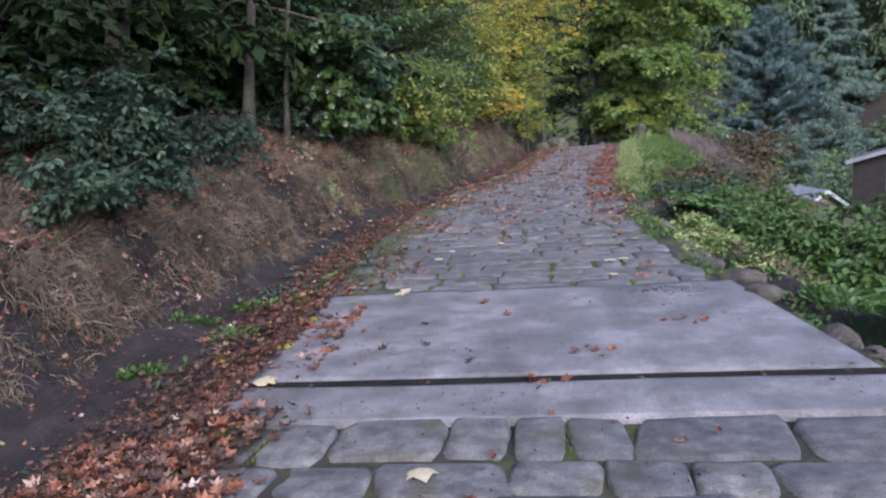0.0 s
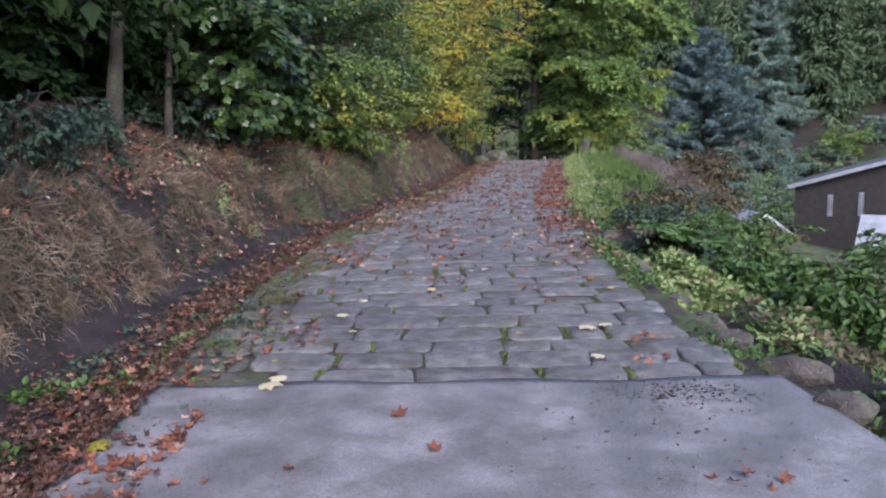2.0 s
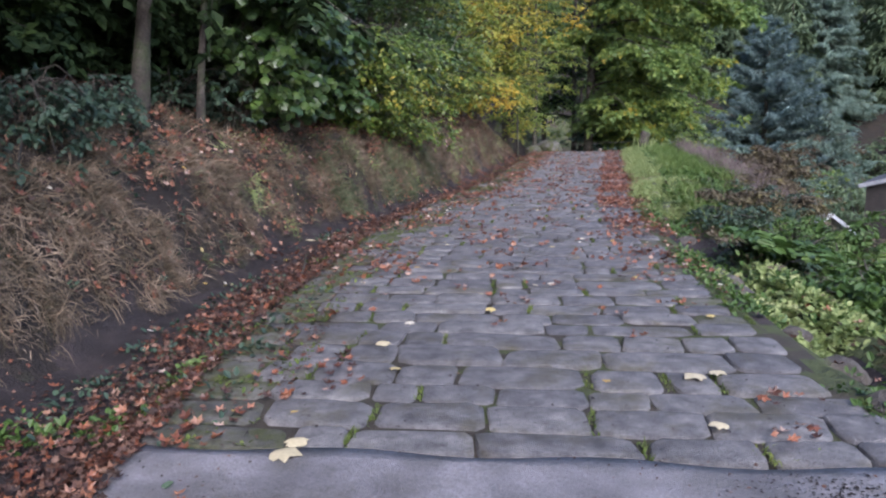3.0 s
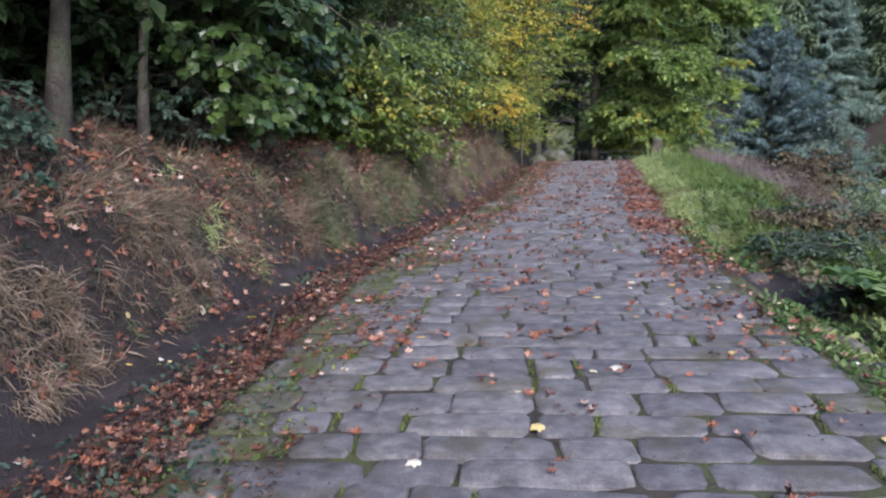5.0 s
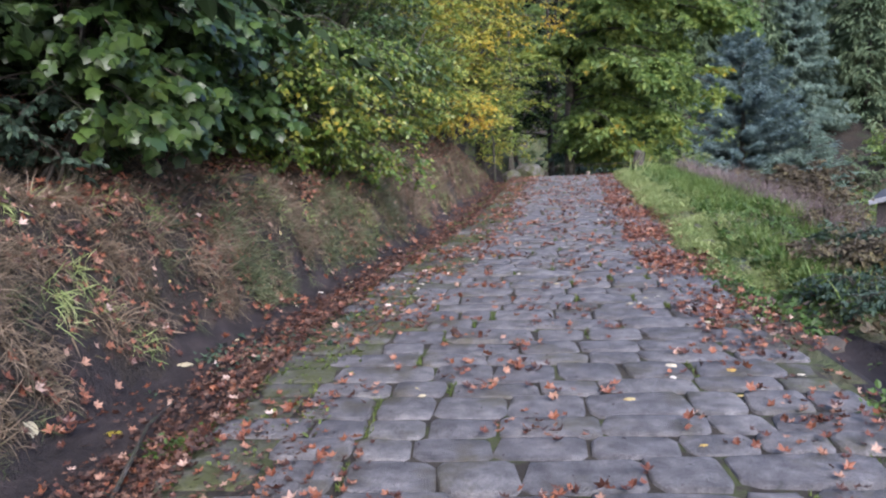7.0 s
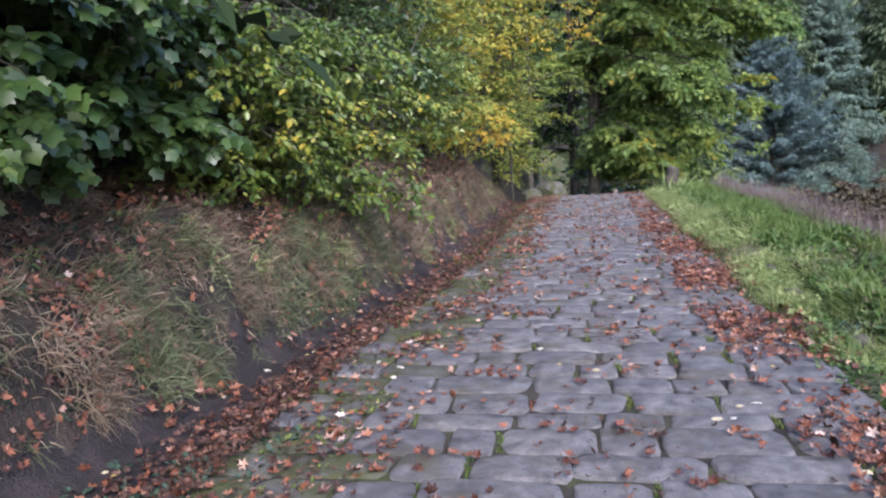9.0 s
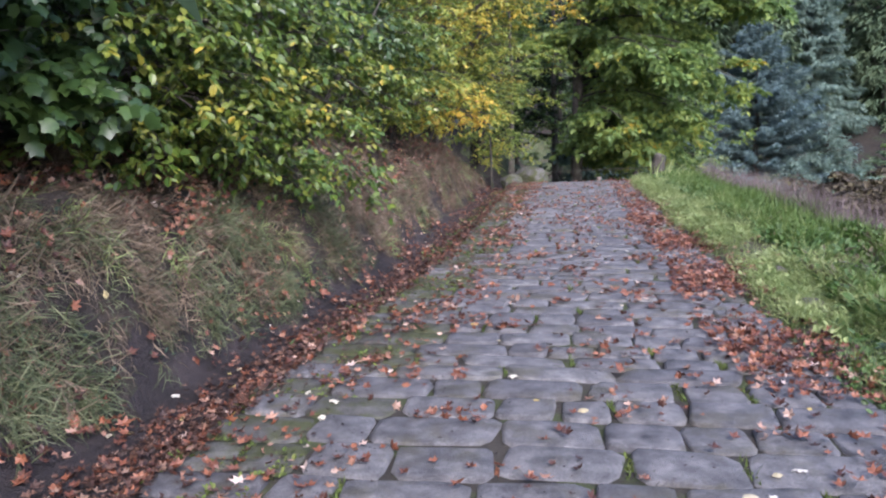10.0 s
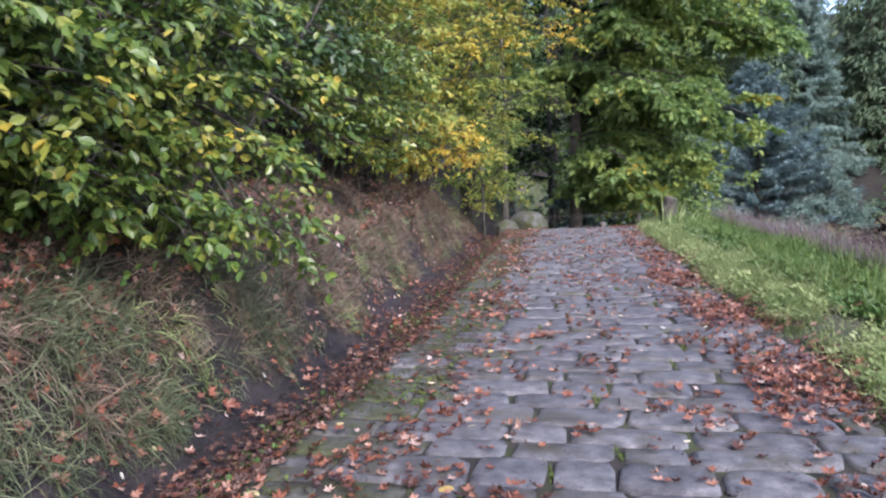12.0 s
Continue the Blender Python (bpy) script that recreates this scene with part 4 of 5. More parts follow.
# ---- stones, posts and sticks ----
def boulder(name, x, y, size, seed, label, mat=ROCK, sink=0.3, squash=0.6, category="stone", group=""):
    r = np.random.default_rng(seed)
    bm = bmesh.new()
    bmesh.ops.create_icosphere(bm, subdivisions=3, radius=0.5)
    off = Vector(r.uniform(-9, 9, 3))
    cuts = [(unit(r.normal(0, 1, 3)), r.uniform(0.3, 0.42)) for _ in range(7)]
    for v in bm.verts:
        for nrm, dist in cuts:
            k = float(np.dot(nrm, v.co)) - dist
            if k > 0:
                v.co -= Vector(nrm) * k * 0.9
        v.co += v.normal * 0.05 * noise.noise(v.co * 5 + off)
        v.co = Vector((v.co.x * size[0], v.co.y * size[1], v.co.z * size[2]))
    me = bpy.data.meshes.new(name)
    bm.to_mesh(me)
    bm.free()
    me.materials.append(mat)
    ob = put(name, me)
    ob.matrix_world = pose(x, y, float(land(x, y)) + size[2] * (0.5 - sink), r.normal(0, 8), r.normal(0, 8), r.uniform(0, 360))
    return tagged(ob, label, category, group)


for i, (e, y, sx, sy, sz) in enumerate([(0.28, 4.9, 0.32, 0.24, 0.18), (0.3, 5.4, 0.40, 0.28, 0.24), (0.42, 5.8, 0.30, 0.34, 0.22), (0.2, 6.5, .3, .4, .2), (0.25, 7.1, .28, .5, .22), (0.2, 7.8, .3, .25, .18),
                                         (0.3, 8.6, .3, .4, .2), (0.32, 9.4, 0.28, 0.24, .2), (0.3, 10.6, .3, .42, .2), (0.35, 11.6, .4, .5, .22), (0.4, 12.3, .4, .3, .2), (0.5, 14.2, .3, .3, .2),
                                         (0.55, 16.9, 0.28, 0.24, 0.19), (0.5, 18.6, .25, .3, .18), (0.5, 19.9, .22, .22, .16)]):
    boulder("edge_stone", float(right_edge(y)) + e, y, (sx, sy, sz), 400 + i, "rough grey-brown stone at the lane's edge", group="edge stones", sink=0.5)
boulder("mossy_boulder", 0.85, 39.6, (1.5, 1.1, 1.1), 430, "mossy boulder at the crest of the lane", STONE_MOSS, sink=0.3)
boulder("mossy_boulder", 0.2, 38.2, (1.0, 0.9, 0.8), 431, "mossy boulder at the crest of the lane", STONE_MOSS, sink=0.3)


def pole(name, pts, radii, mat, label, category, sides=8):
    V, F = tubes([(pts, radii)], sides)
    k = len(pts)
    caps = [np.arange(sides)[::-1].reshape(1, -1), (np.arange(sides) + (k - 1) * sides).reshape(1, -1)]
    return tagged(put(name, mesh_of(name, V, [F, *caps], mat, smooth=False)), label, category)


zx = float(land(4.65, 36.0))
pole("gate_post", [(4.65, 36, zx - 0.3), (4.64, 36, zx + 0.3), (4.7, 36, zx + 0.62), (4.72, 36, zx + 0.68)], [0.22, 0.21, 0.19, 0.13], BARK, "stout weathered grey post in the verge grass", "post", 10)
pole("rail", [(4.5, 36.2, zx + 0.26), (3.0, 36.9, zx + 0.2), (1.4, 37.8, zx + 0.12)], [0.011, 0.011, 0.011], BARK, "thin greenish rail leading from the post", "rail", 6)
pole("marker_post", [(3.0, 37.2, -0.4), (3.0, 37.2, 0.02)], [0.08, 0.07], WOOD_GREY, "short wooden post beyond the crest", "post", 8)
zx = float(land(-0.48, 36.6))
pole("stake", [(-0.48, 36.6, zx - 0.3), (-0.5, 36.6, zx + 0.9), (-0.52, 36.6, zx + 1.7)], [0.035, 0.032, 0.025], PALE_BARK, "thin pale stake on the bank", "stake", 7)
pole("fallen_branch", [(px, py, float(land(px, py)) + 0.03 + pz) for px, py, pz in ((-2.62, 11.5, 0.0), (-2.72, 12.0, 0.05), (-2.85, 12.5, 0.06), (-2.9, 13.0, 0.03))], [0.014, 0.012, 0.009, 0.005], PALE_BARK, "thin bare stick lying in the ditch", "stick", 7)
pole("dead_bough", [(-2.75, 20.6, 1.3), (-2.46, 21.0, 1.9), (-2.2, 21.1, 2.35), (-1.9, 21.2, 2.85), (-1.7, 21.4, 3.3)], [0.03, 0.027, 0.022, 0.015, 0.008], PALE_BARK, "bare pale branch leaning from the bank", "branch", 7)


# ---- plants on the verge and in the garden ----
def fern(seed, n=11, length=0.6, leaf=LEAF_FERN, label="", name="fern", group="garden ferns"):
    r = np.random.default_rng(seed)
    lines, P, A, N, S = [], [], [], [], []
    for i in range(n):
        a = 2 * np.pi * (i + r.random()) / n
        ln = length * r.uniform(0.7, 1.2)
        q = np.linspace(0, 1, 8)
        d = np.array([math.cos(a), math.sin(a), 0])
        B = d * (ln * q ** 1.2)[:, None] + np.stack([0 * q, 0 * q, ln * (1.15 * q - 0.75 * q ** 2.4)], -1)
        lines.append((B, np.linspace(0.006, 0.002, 8)))
        m = 30
        u = np.linspace(0.12, 1, m)
        p = np.stack([np.interp(u, q, B[:, c]) for c in range(3)], -1)
        side = np.cross(d, [0, 0, 1.0]) * np.where(np.arange(m) % 2, 1, -1)[:, None]
        P.append(p), A.append(side + d * 0.4 + r.normal(0, 0.12, (m, 3))), N.append(np.array([0, 0, 1.0]) + r.normal(0, 0.3, (m, 3)))
        S.append(ln * 0.34 * np.sin(np.pi * np.clip(u * 0.9 + 0.1, 0, 1)) ** 0.7 + 0.02)
    LV, LF = strew(OVAL, np.concatenate(P), np.concatenate(A), np.concatenate(N), np.concatenate(S), np.concatenate(S) * 0.75)
    e = new(name)
    tagged(e, label, "fern", group)
    TV, TF = tubes(lines, 4)
    put("stalk", mesh_of("stalk", TV, [TF], leaf), e)
    put("fronds", mesh_of("fronds", LV, [LF], leaf), e)
    return e


fern_kinds = [fern(s, 12, 0.62, LEAF_FERN, "fresh green fern clump in the garden below the lane") for s in (1, 2)] + [fern(3, 12, 0.5, LEAF_FERN, "small fresh green fern clump beside the lane")]
fern_spots = []
for i in range(24):
    y = 5.5 + 8 * ((i * 0.618) % 1)
    fern_spots.append((float(right_edge(y)) + rs.uniform(1.1, 4.6), y, i % 2))
for i, (x, y, k) in enumerate(fern_spots):
    m = pose(*on_land(x, y, 0.02), rs.normal(0, 6), rs.normal(0, 6), rs.uniform(0, 360))
    if i < 3:
        k = i
        fern_kinds[i].matrix_world = m
    else:
        copy_thing(fern_kinds[k], m)

for i, (x, y, h, fan) in enumerate([(7.7, 29.8, 1.7, 0.5), (7.0, 27.6, 1.2, 0.45)]):
    bush(x, y, (0.0, 0.0), h, 26, 560 + i, LEAF_BROWN, OVAL, 0.105, branches=7, twigs=10, leaves=12, label="dense twiggy brown shrub with a rusty top", name="garden_shrub", twig_len=0.3, rad=0.014, group="garden shrubs", fan=fan, start=0.1)
for i, (x, y, h) in enumerate([(6.6, 14.8, 1.25), (7.9, 17.0, 1.2), (5.9, 12.6, 0.9), (3.5, 9.9, 0.85), (3.9, 8.9, 0.8), (3.1, 11.2, 0.5)]):
    bush(x, y, (-0.1, -0.1), h, 14, 570 + i, LEAF_FERN, OVAL, 0.1, branches=5, twigs=7, leaves=7, label="bright green leafy shrub beside the lane", name="leafy_shrub", twig_len=0.3, rad=0.014, group="leafy shrubs", fan=0.4, start=0.2)
for i, (e, y, h, mt, lab) in enumerate([
        (1.3, 12.8, 0.4, LEAF_BRAMBLE, "low dark green bramble beside the lane"), (1.9, 14.3, 0.5, LEAF_FERN, "low green shrub beside the lane"), (1.2, 15.4, 0.35, LEAF_BRAMBLE, "low dark green bramble beside the lane"),
        (1.7, 16.9, 0.45, LEAF_BROWN, "low olive-brown shrub beside the lane"), (2.3, 18.3, 0.5, LEAF_BRAMBLE, "low dark green bramble beside the lane"), (1.5, 19.4, 0.35, LEAF_FERN, "low green shrub beside the lane"),
        (2.6, 10.4, 0.5, LEAF_BROWN, "low olive-brown shrub beside the lane"), (2.6, 20.6, 0.5, LEAF_BROWN, "low olive-brown shrub beside the lane"), (3.2, 16.0, 0.6, LEAF_BROWN, "low olive-brown shrub beside the lane")]):
    bush(float(right_edge(y)) + e, y, (-0.1, -0.1), h, 12, 580 + i, mt, OVAL, 0.06, branches=6, twigs=7, leaves=7, label=lab, name="verge_shrub", twig_len=0.22, rad=0.01, group="verge shrubs", fan=0.42, start=0.1)
for i, (x, y, h, mt, sz, lab) in enumerate([
        (7.7, 29, 2.2, LEAF_BROWN, 0.1, "twiggy brown shrub with a rusty top"), 
        (4.6, 18.5, 0.6, LEAF_BROWN, 0.07, "low brown shrub in the rough garden"), (4.2, 15.0, 0.8, LEAF_FERN, 0.08, "low green shrub in the rough garden"),
        (5.5, 13.5, 0.6, LEAF_BRAMBLE, 0.08, "dark green bramble in the garden"), (4.8, 11.0, 1.0, LEAF_FERN, 0.08, "low green shrub in the rough garden"),
        (6.3, 10.5, 0.8, LEAF_BRAMBLE, 0.08, "dark green bramble in the garden"), (3.6, 17.0, 0.6, LEAF_BRAMBLE, 0.07, "dark green bramble in the garden"),
        (6.8, 14.5, 0.7, LEAF_BROWN, 0.09, "twiggy brown shrub in the rough garden"),
        (4.4, 8.3, 0.9, LEAF_FERN, 0.08, "low green shrub in the rough garden"), (3.4, 13.2, 0.55, LEAF_FERN, 0.07, "low green shrub in the rough garden")]):
    bush(x, y, (0.0, -0.1), h, 11, 500 + i, mt, OVAL, sz, branches=5, twigs=8, leaves=6, label=lab, name="garden_shrub", twig_len=0.3, rad=0.014, group="garden shrubs", fan=0.3 + 0.35 * h)


# ---- grass, moss and leaf litter ----
def scatter(n, y0, y1, edge, u0, u1, seed, keep=None, power=1.0):
    """n random points between y0 and y1, from u0 to u1 metres outside the left or right edge of the lane."""
    r = np.random.default_rng(seed)
    y = r.uniform(y0, y1, n)
    u = u0 + (u1 - u0) * r.random(n) ** power
    x = left_edge(y) - u if edge == "left" else right_edge(y) + u
    if keep is not None:
        k = keep(x, y, r)
        x, y = x[k], y[k]
    return x, y, r


def clumps(scale, level, seed):
    a = seed * 1.7
    return lambda x, y, r: (np.sin(x * scale + a) * np.sin(y * scale * 0.9 + a * 2) + 0.6 * np.sin(x * scale * 2.3 - y * scale * 1.9 + a) + r.normal(0, 0.5, len(x))) > level


def grass(name, x, y, r, length, width, lean, mat, label, jitter=0.35, droop=0.0):
    n = len(x)
    pos = np.stack([x, y, land(x, y) - 0.02], -1)
    along = np.array(lean) + r.normal(0, jitter, (n, 3))
    normal = np.stack([-along[:, 0] * 0.5 + r.normal(0, .6, n), r.normal(0, .6, n), 0.6 - np.zeros(n)], -1)
    V, F = strew(BLADE, pos, along, normal, length * r.uniform(0.5, 1.3, n), width * r.uniform(0.7, 1.4, n))
    return tagged(put(name, mesh_of(name, V, [F], mat)), label, "grass", kind="stuff")


def bank_shift(y):
    return np.interp(y, [0, 8, 11, 14, 16, 18, 20], [1.2, 0.55, 0.26, 0.22, 0.12, 0.04, 0.0])


def bank_points(n, seed, a, b, y0=5.0, y1=37.0, keep=None):
    r = np.random.default_rng(seed)
    y = r.uniform(y0, y1, n)
    x = left_edge(y) - bank_shift(y) - r.uniform(a, b, n)
    if keep is not None:
        k = keep(x, y, r)
        x, y = x[k], y[k]
    return x, y, r


def tufts(name, x, y, r, per, length, width, lean, mat, label, spread=0.035):
    """Tufts of grass: blades that start together and fan out, then hang over."""
    i = np.repeat(np.arange(len(x)), per)
    tuft = r.uniform(0.6, 1.5, len(x))[i]
    n = len(i)
    bx, by = x[i] + r.normal(0, spread, n), y[i] + r.normal(0, spread, n)
    along = np.array(lean) + r.normal(0, 0.22, (len(x), 3))[i] + r.normal(0, 0.3, (n, 3))
    pos = np.stack([bx, by, land(bx, by) - 0.01], -1)
    normal = np.stack([0.7 + r.normal(0, .3, n), r.normal(0, .4, n), 0.5 + r.normal(0, .3, n)], -1)
    V, F = strew(BLADE, pos, along, normal, length * tuft * r.uniform(0.5, 1.2, n), width * r.uniform(0.8, 1.5, n))
    return tagged(put(name, mesh_of(name, V, [F], mat)), label, "grass", kind="stuff")


def tussocks(name, x, y, r, per, length, width, mat, label, reach=0.07):
    """Tussocks on a steep face: blades spring from a crown, arch outwards and hang down in a skirt."""
    i = np.repeat(np.arange(len(x)), per)
    n = len(i)
    big = r.uniform(0.55, 1.35, len(x))[i]
    bx, by = x[i] + r.normal(0, reach * 0.6, n), y[i] + r.normal(0, reach, n)
    up = r.random(n) < 0.25
    along = np.stack([0.65 + r.normal(0, 0.25, n), r.normal(-0.05, 0.4, n), np.where(up, 0.45, -0.5) + r.normal(0, 0.3, n)], -1)
    normal = np.array([0.7, -0.1, 0.7]) + r.normal(0, 0.35, (n, 3))
    pos = np.stack([bx, by, land(bx, by) + r.uniform(-0.02, 0.04, n)], -1)
    V, F = strew(DROOPING, pos, along, normal, length * big * r.uniform(0.5, 1.2, n), width * r.uniform(0.7, 1.5, n))
    return tagged(put(name, mesh_of(name, V, [F], mat)), label, "grass", kind="stuff")


x, y, r = bank_points(2500, 630, 0.98, 2.7, y0=5.0, keep=clumps(3.4, -0.35, 18))
tussocks("hanging_grass", x, y, r, 70, 0.22, 0.0065, GRASS_DRY, "dry straw-coloured tussocks hanging over the bank face")
x, y, r = bank_points(300, 650, 0.95, 1.7, y0=16.5, y1=31, keep=clumps(1.9, 0.4, 31))
tussocks("green_tussocks", x, y, r, 50, 0.15, 0.0065, GRASS_FOOT, "green grass tussocks low on the bank face")
x, y, r = bank_points(240, 651, 0.95, 2.0, y0=12, keep=clumps(1.9, 0.3, 32))
tussocks("bleached_tussocks", x, y, r, 50, 0.2, 0.0075, GRASS_PALE, "bleached pale grass tussocks on the bank face")
x, y, r = bank_points(200, 631, 0.92, 1.5, y0=11, keep=clumps(1.6, 0.0, 2))
tufts("green_tufts", x, y, r, 30, 0.2, 0.006, (0.45, -0.08, -0.1), GRASS_FOOT, "grey-green grass tufts low on the bank")
x, y, r = bank_points(520, 632, 0.9, 2.6, y0=4.0, y1=10.5)
tussocks("start_grass", x, y, r, 34, 0.13, 0.007, GRASS_DRY, "dry grass tufts on the low bank")
x, y, r = bank_points(200, 658, 0.93, 1.45, y0=15.6, y1=21.0, keep=clumps(2.6, 0.1, 44))
tussocks("foot_tussocks", x, y, r, 70, 0.22, 0.0065, GRASS_FOOT, "grey-green grass hanging over the foot of the bank")
x, y, r = bank_points(11000, 601, 0.93, 2.9, keep=clumps(2.2, -0.3, 1))
grass("bank_grass", x, y, r, 0.15, 0.014, (0.55, -0.1, -0.15), GRASS_DRY, "dry straw-coloured grass hanging down the bank")
x, y, r = bank_points(3500, 602, 1.0, 1.9, y0=11, keep=clumps(1.6, 0.6, 2))
grass("bank_green_grass", x, y, r, 0.13, 0.008, (0.45, -0.1, 0.0), GRASS_FOOT, "grey-green grass tufts low on the bank")
x, y, r = scatter(24000, 16, 37, "right", 0.05, 1.0, 603, clumps(1.3, -0.3, 3), 0.8)
grass("verge_grass", x, y, r, 0.16, 0.007, (-0.2, -0.1, 0.7), GRASS_PALE, "long pale green grass on the verge")
x, y, r = scatter(900, 16, 37, "right", 0.12, 1.2, 645, clumps(1.1, -0.4, 21))
tufts("verge_tufts", x, y, r, 30, 0.2, 0.007, (-0.2, -0.15, 0.6), GRASS_PALE, "pale tussocks of long grass on the verge", 0.05)
x, y, r = scatter(11000, 4, 20, "right", 0.75, 3.5, 604, clumps(1.6, 0.45, 4))
grass("garden_grass", x, y, r, 0.17, 0.011, (-0.1, 0.0, 1.0), GRASS_GREEN, "rough green grass and weeds beside the lane")
x, y, r = scatter(22000, 15, 37, "right", 0.9, 3.4, 605, clumps(0.9, -0.4, 5))
grass("garden_green", x, y, r, 0.32, 0.014, (-0.1, 0.0, 1.0), GRASS_GREEN, "lush green grass below the verge")
x, y, r = scatter(24000, 19, 38, "right", 2.3, 5.4, 606, lambda x, y, r: clumps(1.4, -0.8, 19)(x, y, r) & (x - right_edge(y) < np.where(y < 28, 3.3, 4.6) + r.normal(0, 0.3, len(x))))
grass("dead_stems", x, y, r, 0.62, 0.007, (0.05, 0.0, 1.0), STEM_BROWN, "purple-brown dead stems standing beyond the verge", 0.32)


def weeds(name, x, y, r, size, mat, label, per=5, category="weed"):
    n = len(x)
    i = np.repeat(np.arange(n), per)
    a = r.uniform(0, 2 * np.pi, n * per)
    base = np.stack([x, y, land(x, y)], -1)[i]
    out = np.stack([np.cos(a), np.sin(a), r.uniform(0.2, 1.1, n * per)], -1)
    V, F = strew(OVAL, base + out * size * r.uniform(0.1, 0.9, (n * per, 1)), out + r.normal(0, .3, out.shape), np.array([0, 0, 1.0]) + r.normal(0, .3, out.shape),
                 size * r.uniform(0.5, 1.1, n * per))
    return tagged(put(name, mesh_of(name, V, [F], mat)), label, category, kind="stuff")


x, y, r = scatter(900, 8.0, 12.0, "right", 0.3, 1.1, 657, clumps(1.7, -0.1, 41))
weeds("pale_weeds", x, y, r, 0.075, GRASS_PALE, "pale green leafy weeds at the lane's edge", per=7)
x, y, r = scatter(1300, 7.4, 18, "right", -0.05, 0.45, 652, clumps(1.5, 0.35, 33))
weeds("edge_weeds", x, y, r, 0.055, LEAF_FERN, "small green weeds along the lane's edge")
x, y, r = scatter(1500, 18, 36, "left", 0.0, 0.5, 653, clumps(1.6, 0.4, 34))
weeds("gutter_weeds", x, y, r, 0.05, LEAF_FERN, "fresh green weeds in the gutter below the bank")
x, y, r = scatter(5000, 17, 37, "right", 0.15, 1.5, 610, clumps(1.8, -0.1, 6))
weeds("verge_weeds", x, y, r, 0.075, GRASS_PALE, "pale green nettle-like weeds on the verge")
x, y, r = scatter(3000, 4.2, 19, "right", 0.35, 3.4, 611, clumps(1.5, -0.2, 7))
weeds("garden_weeds", x, y, r, 0.085, LEAF_FERN, "bright green leafy weeds beside the lane")
x, y, r = scatter(900, 2.6, 15, "left", -0.35, 0.9, 612, clumps(1.1, 0.2, 8))
weeds("ditch_weeds", x, y, r, 0.06, LEAF_BRAMBLE, "small green weeds growing by the ditch")
x, y, r = bank_points(1800, 613, 0.95, 3.2, keep=clumps(1.3, 0.25, 9))
weeds("bank_weeds", x, y, r, 0.07, LEAF_BRAMBLE, "small green weeds on the bank")
x, y, r = scatter(2600, 8, 24, "right", 0.8, 3.6, 648, clumps(1.2, 0.1, 23))
weeds("withered_weeds", x, y, r, 0.09, LEAF_BROWN, "withered olive-brown weeds beside the lane")
x, y, r = scatter(6500, 16, 37, "right", 0.75, 2.9, 615, clumps(1.1, -0.3, 15))
weeds("lush_weeds", x, y, r, 0.11, LEAF_FERN, "lush green weeds below the verge")
x, y, r = scatter(3200, 7, 36, "left", -0.6, 0.12, 614, clumps(2.4, 0.2, 10), 1.5)
weeds("edge_moss", x, y, r, 0.035, MOSS, "low moss and weeds along the lane's edge", category="moss")


def surface_z(x, y):
    L, R = left_edge(y), right_edge(y)
    on = (x > L) & (x < R)
    return np.where(on, -0.072 - np.clip(y - 36.5, 0, 9) * 0.11, land(x, y) + 0.004)


def fallen(name, x, y, r, size, mat, label, shape=CURLED, tilt=0.3, lift=0.0):
    n = len(x)
    a = r.uniform(0, 2 * np.pi, n)
    e = 0.04
    nx, ny = -(land(x + e, y) - land(x - e, y)) / (2 * e), -(land(x, y + e) - land(x, y - e)) / (2 * e)
    on = (x > left_edge(y)) & (x < right_edge(y))
    normal = np.stack([np.where(on, 0, nx), np.where(on, 0, ny), np.ones(n)], -1)
    along = np.stack([np.cos(a), np.sin(a), r.normal(0, 0.12, n)], -1)
    along = along - normal * (along * normal).sum(-1, keepdims=True) / (normal ** 2).sum(-1, keepdims=True)
    pos = np.stack([x, y, surface_z(x, y) + 0.004 + lift * r.random(n)], -1)
    sz = size * r.uniform(0.55, 1.25, n)
    V, F = strew(shape, pos, along, normal + r.normal(0, tilt, (n, 3)), sz, sz * r.uniform(0.6, 1.1, n))
    return tagged(put(name, mesh_of(name, V, [F], mat, smooth=False)), label, "leaves", kind="stuff")


x, y, r = scatter(14000, 1.5, 37, "left", -0.08, 1.5, 620, lambda x, y, r: (left_edge(y) - x < 0.6 + 0.25 * bank_shift(y) + r.normal(0, 0.14, len(x))) & (r.random(len(x)) < np.where(y < 6.5, 0.35 + 0.65 * (left_edge(y) - x < 0.45), np.clip(1.8 - y / 20, 0.35, 1.0))) & clumps(1.5, -0.9, 11)(x, y, r))
fallen("ditch_leaves", x, y, r, 0.068, LITTER_RED, "red-brown fallen leaves filling the ditch", lift=0.05, tilt=0.6)
x, y, r = scatter(42000, 1.5, 37, "left", -0.1, 1.6, 646, lambda x, y, r: (left_edge(y) - x < 0.6 + 0.25 * bank_shift(y) + r.normal(0, 0.12, len(x))) & (r.random(len(x)) < np.clip(2.0 - y / 18, 0.4, 1)))
fallen("ditch_scraps", x, y, r, 0.052, LITTER_DARK, "rotting brown leaf scraps in the ditch", CURLED, 0.6, lift=0.06)
x, y, r = scatter(9000, 7.0, 37, "left", -0.6, 0.1, 647, clumps(2.6, -0.2, 22), 1.4)
fallen("edge_scraps", x, y, r, 0.035, LITTER_DARK, "brown leaf scraps and soil along the mossy edge", DIAMOND, 0.4, lift=0.012)
x, y, r = scatter(2600, 1.6, 3.9, "left", -0.7, 0.75, 621, lambda x, y, r: x < -1.62 + r.normal(0, 0.13, len(x)) + 0.12 * np.sin(y * 5))
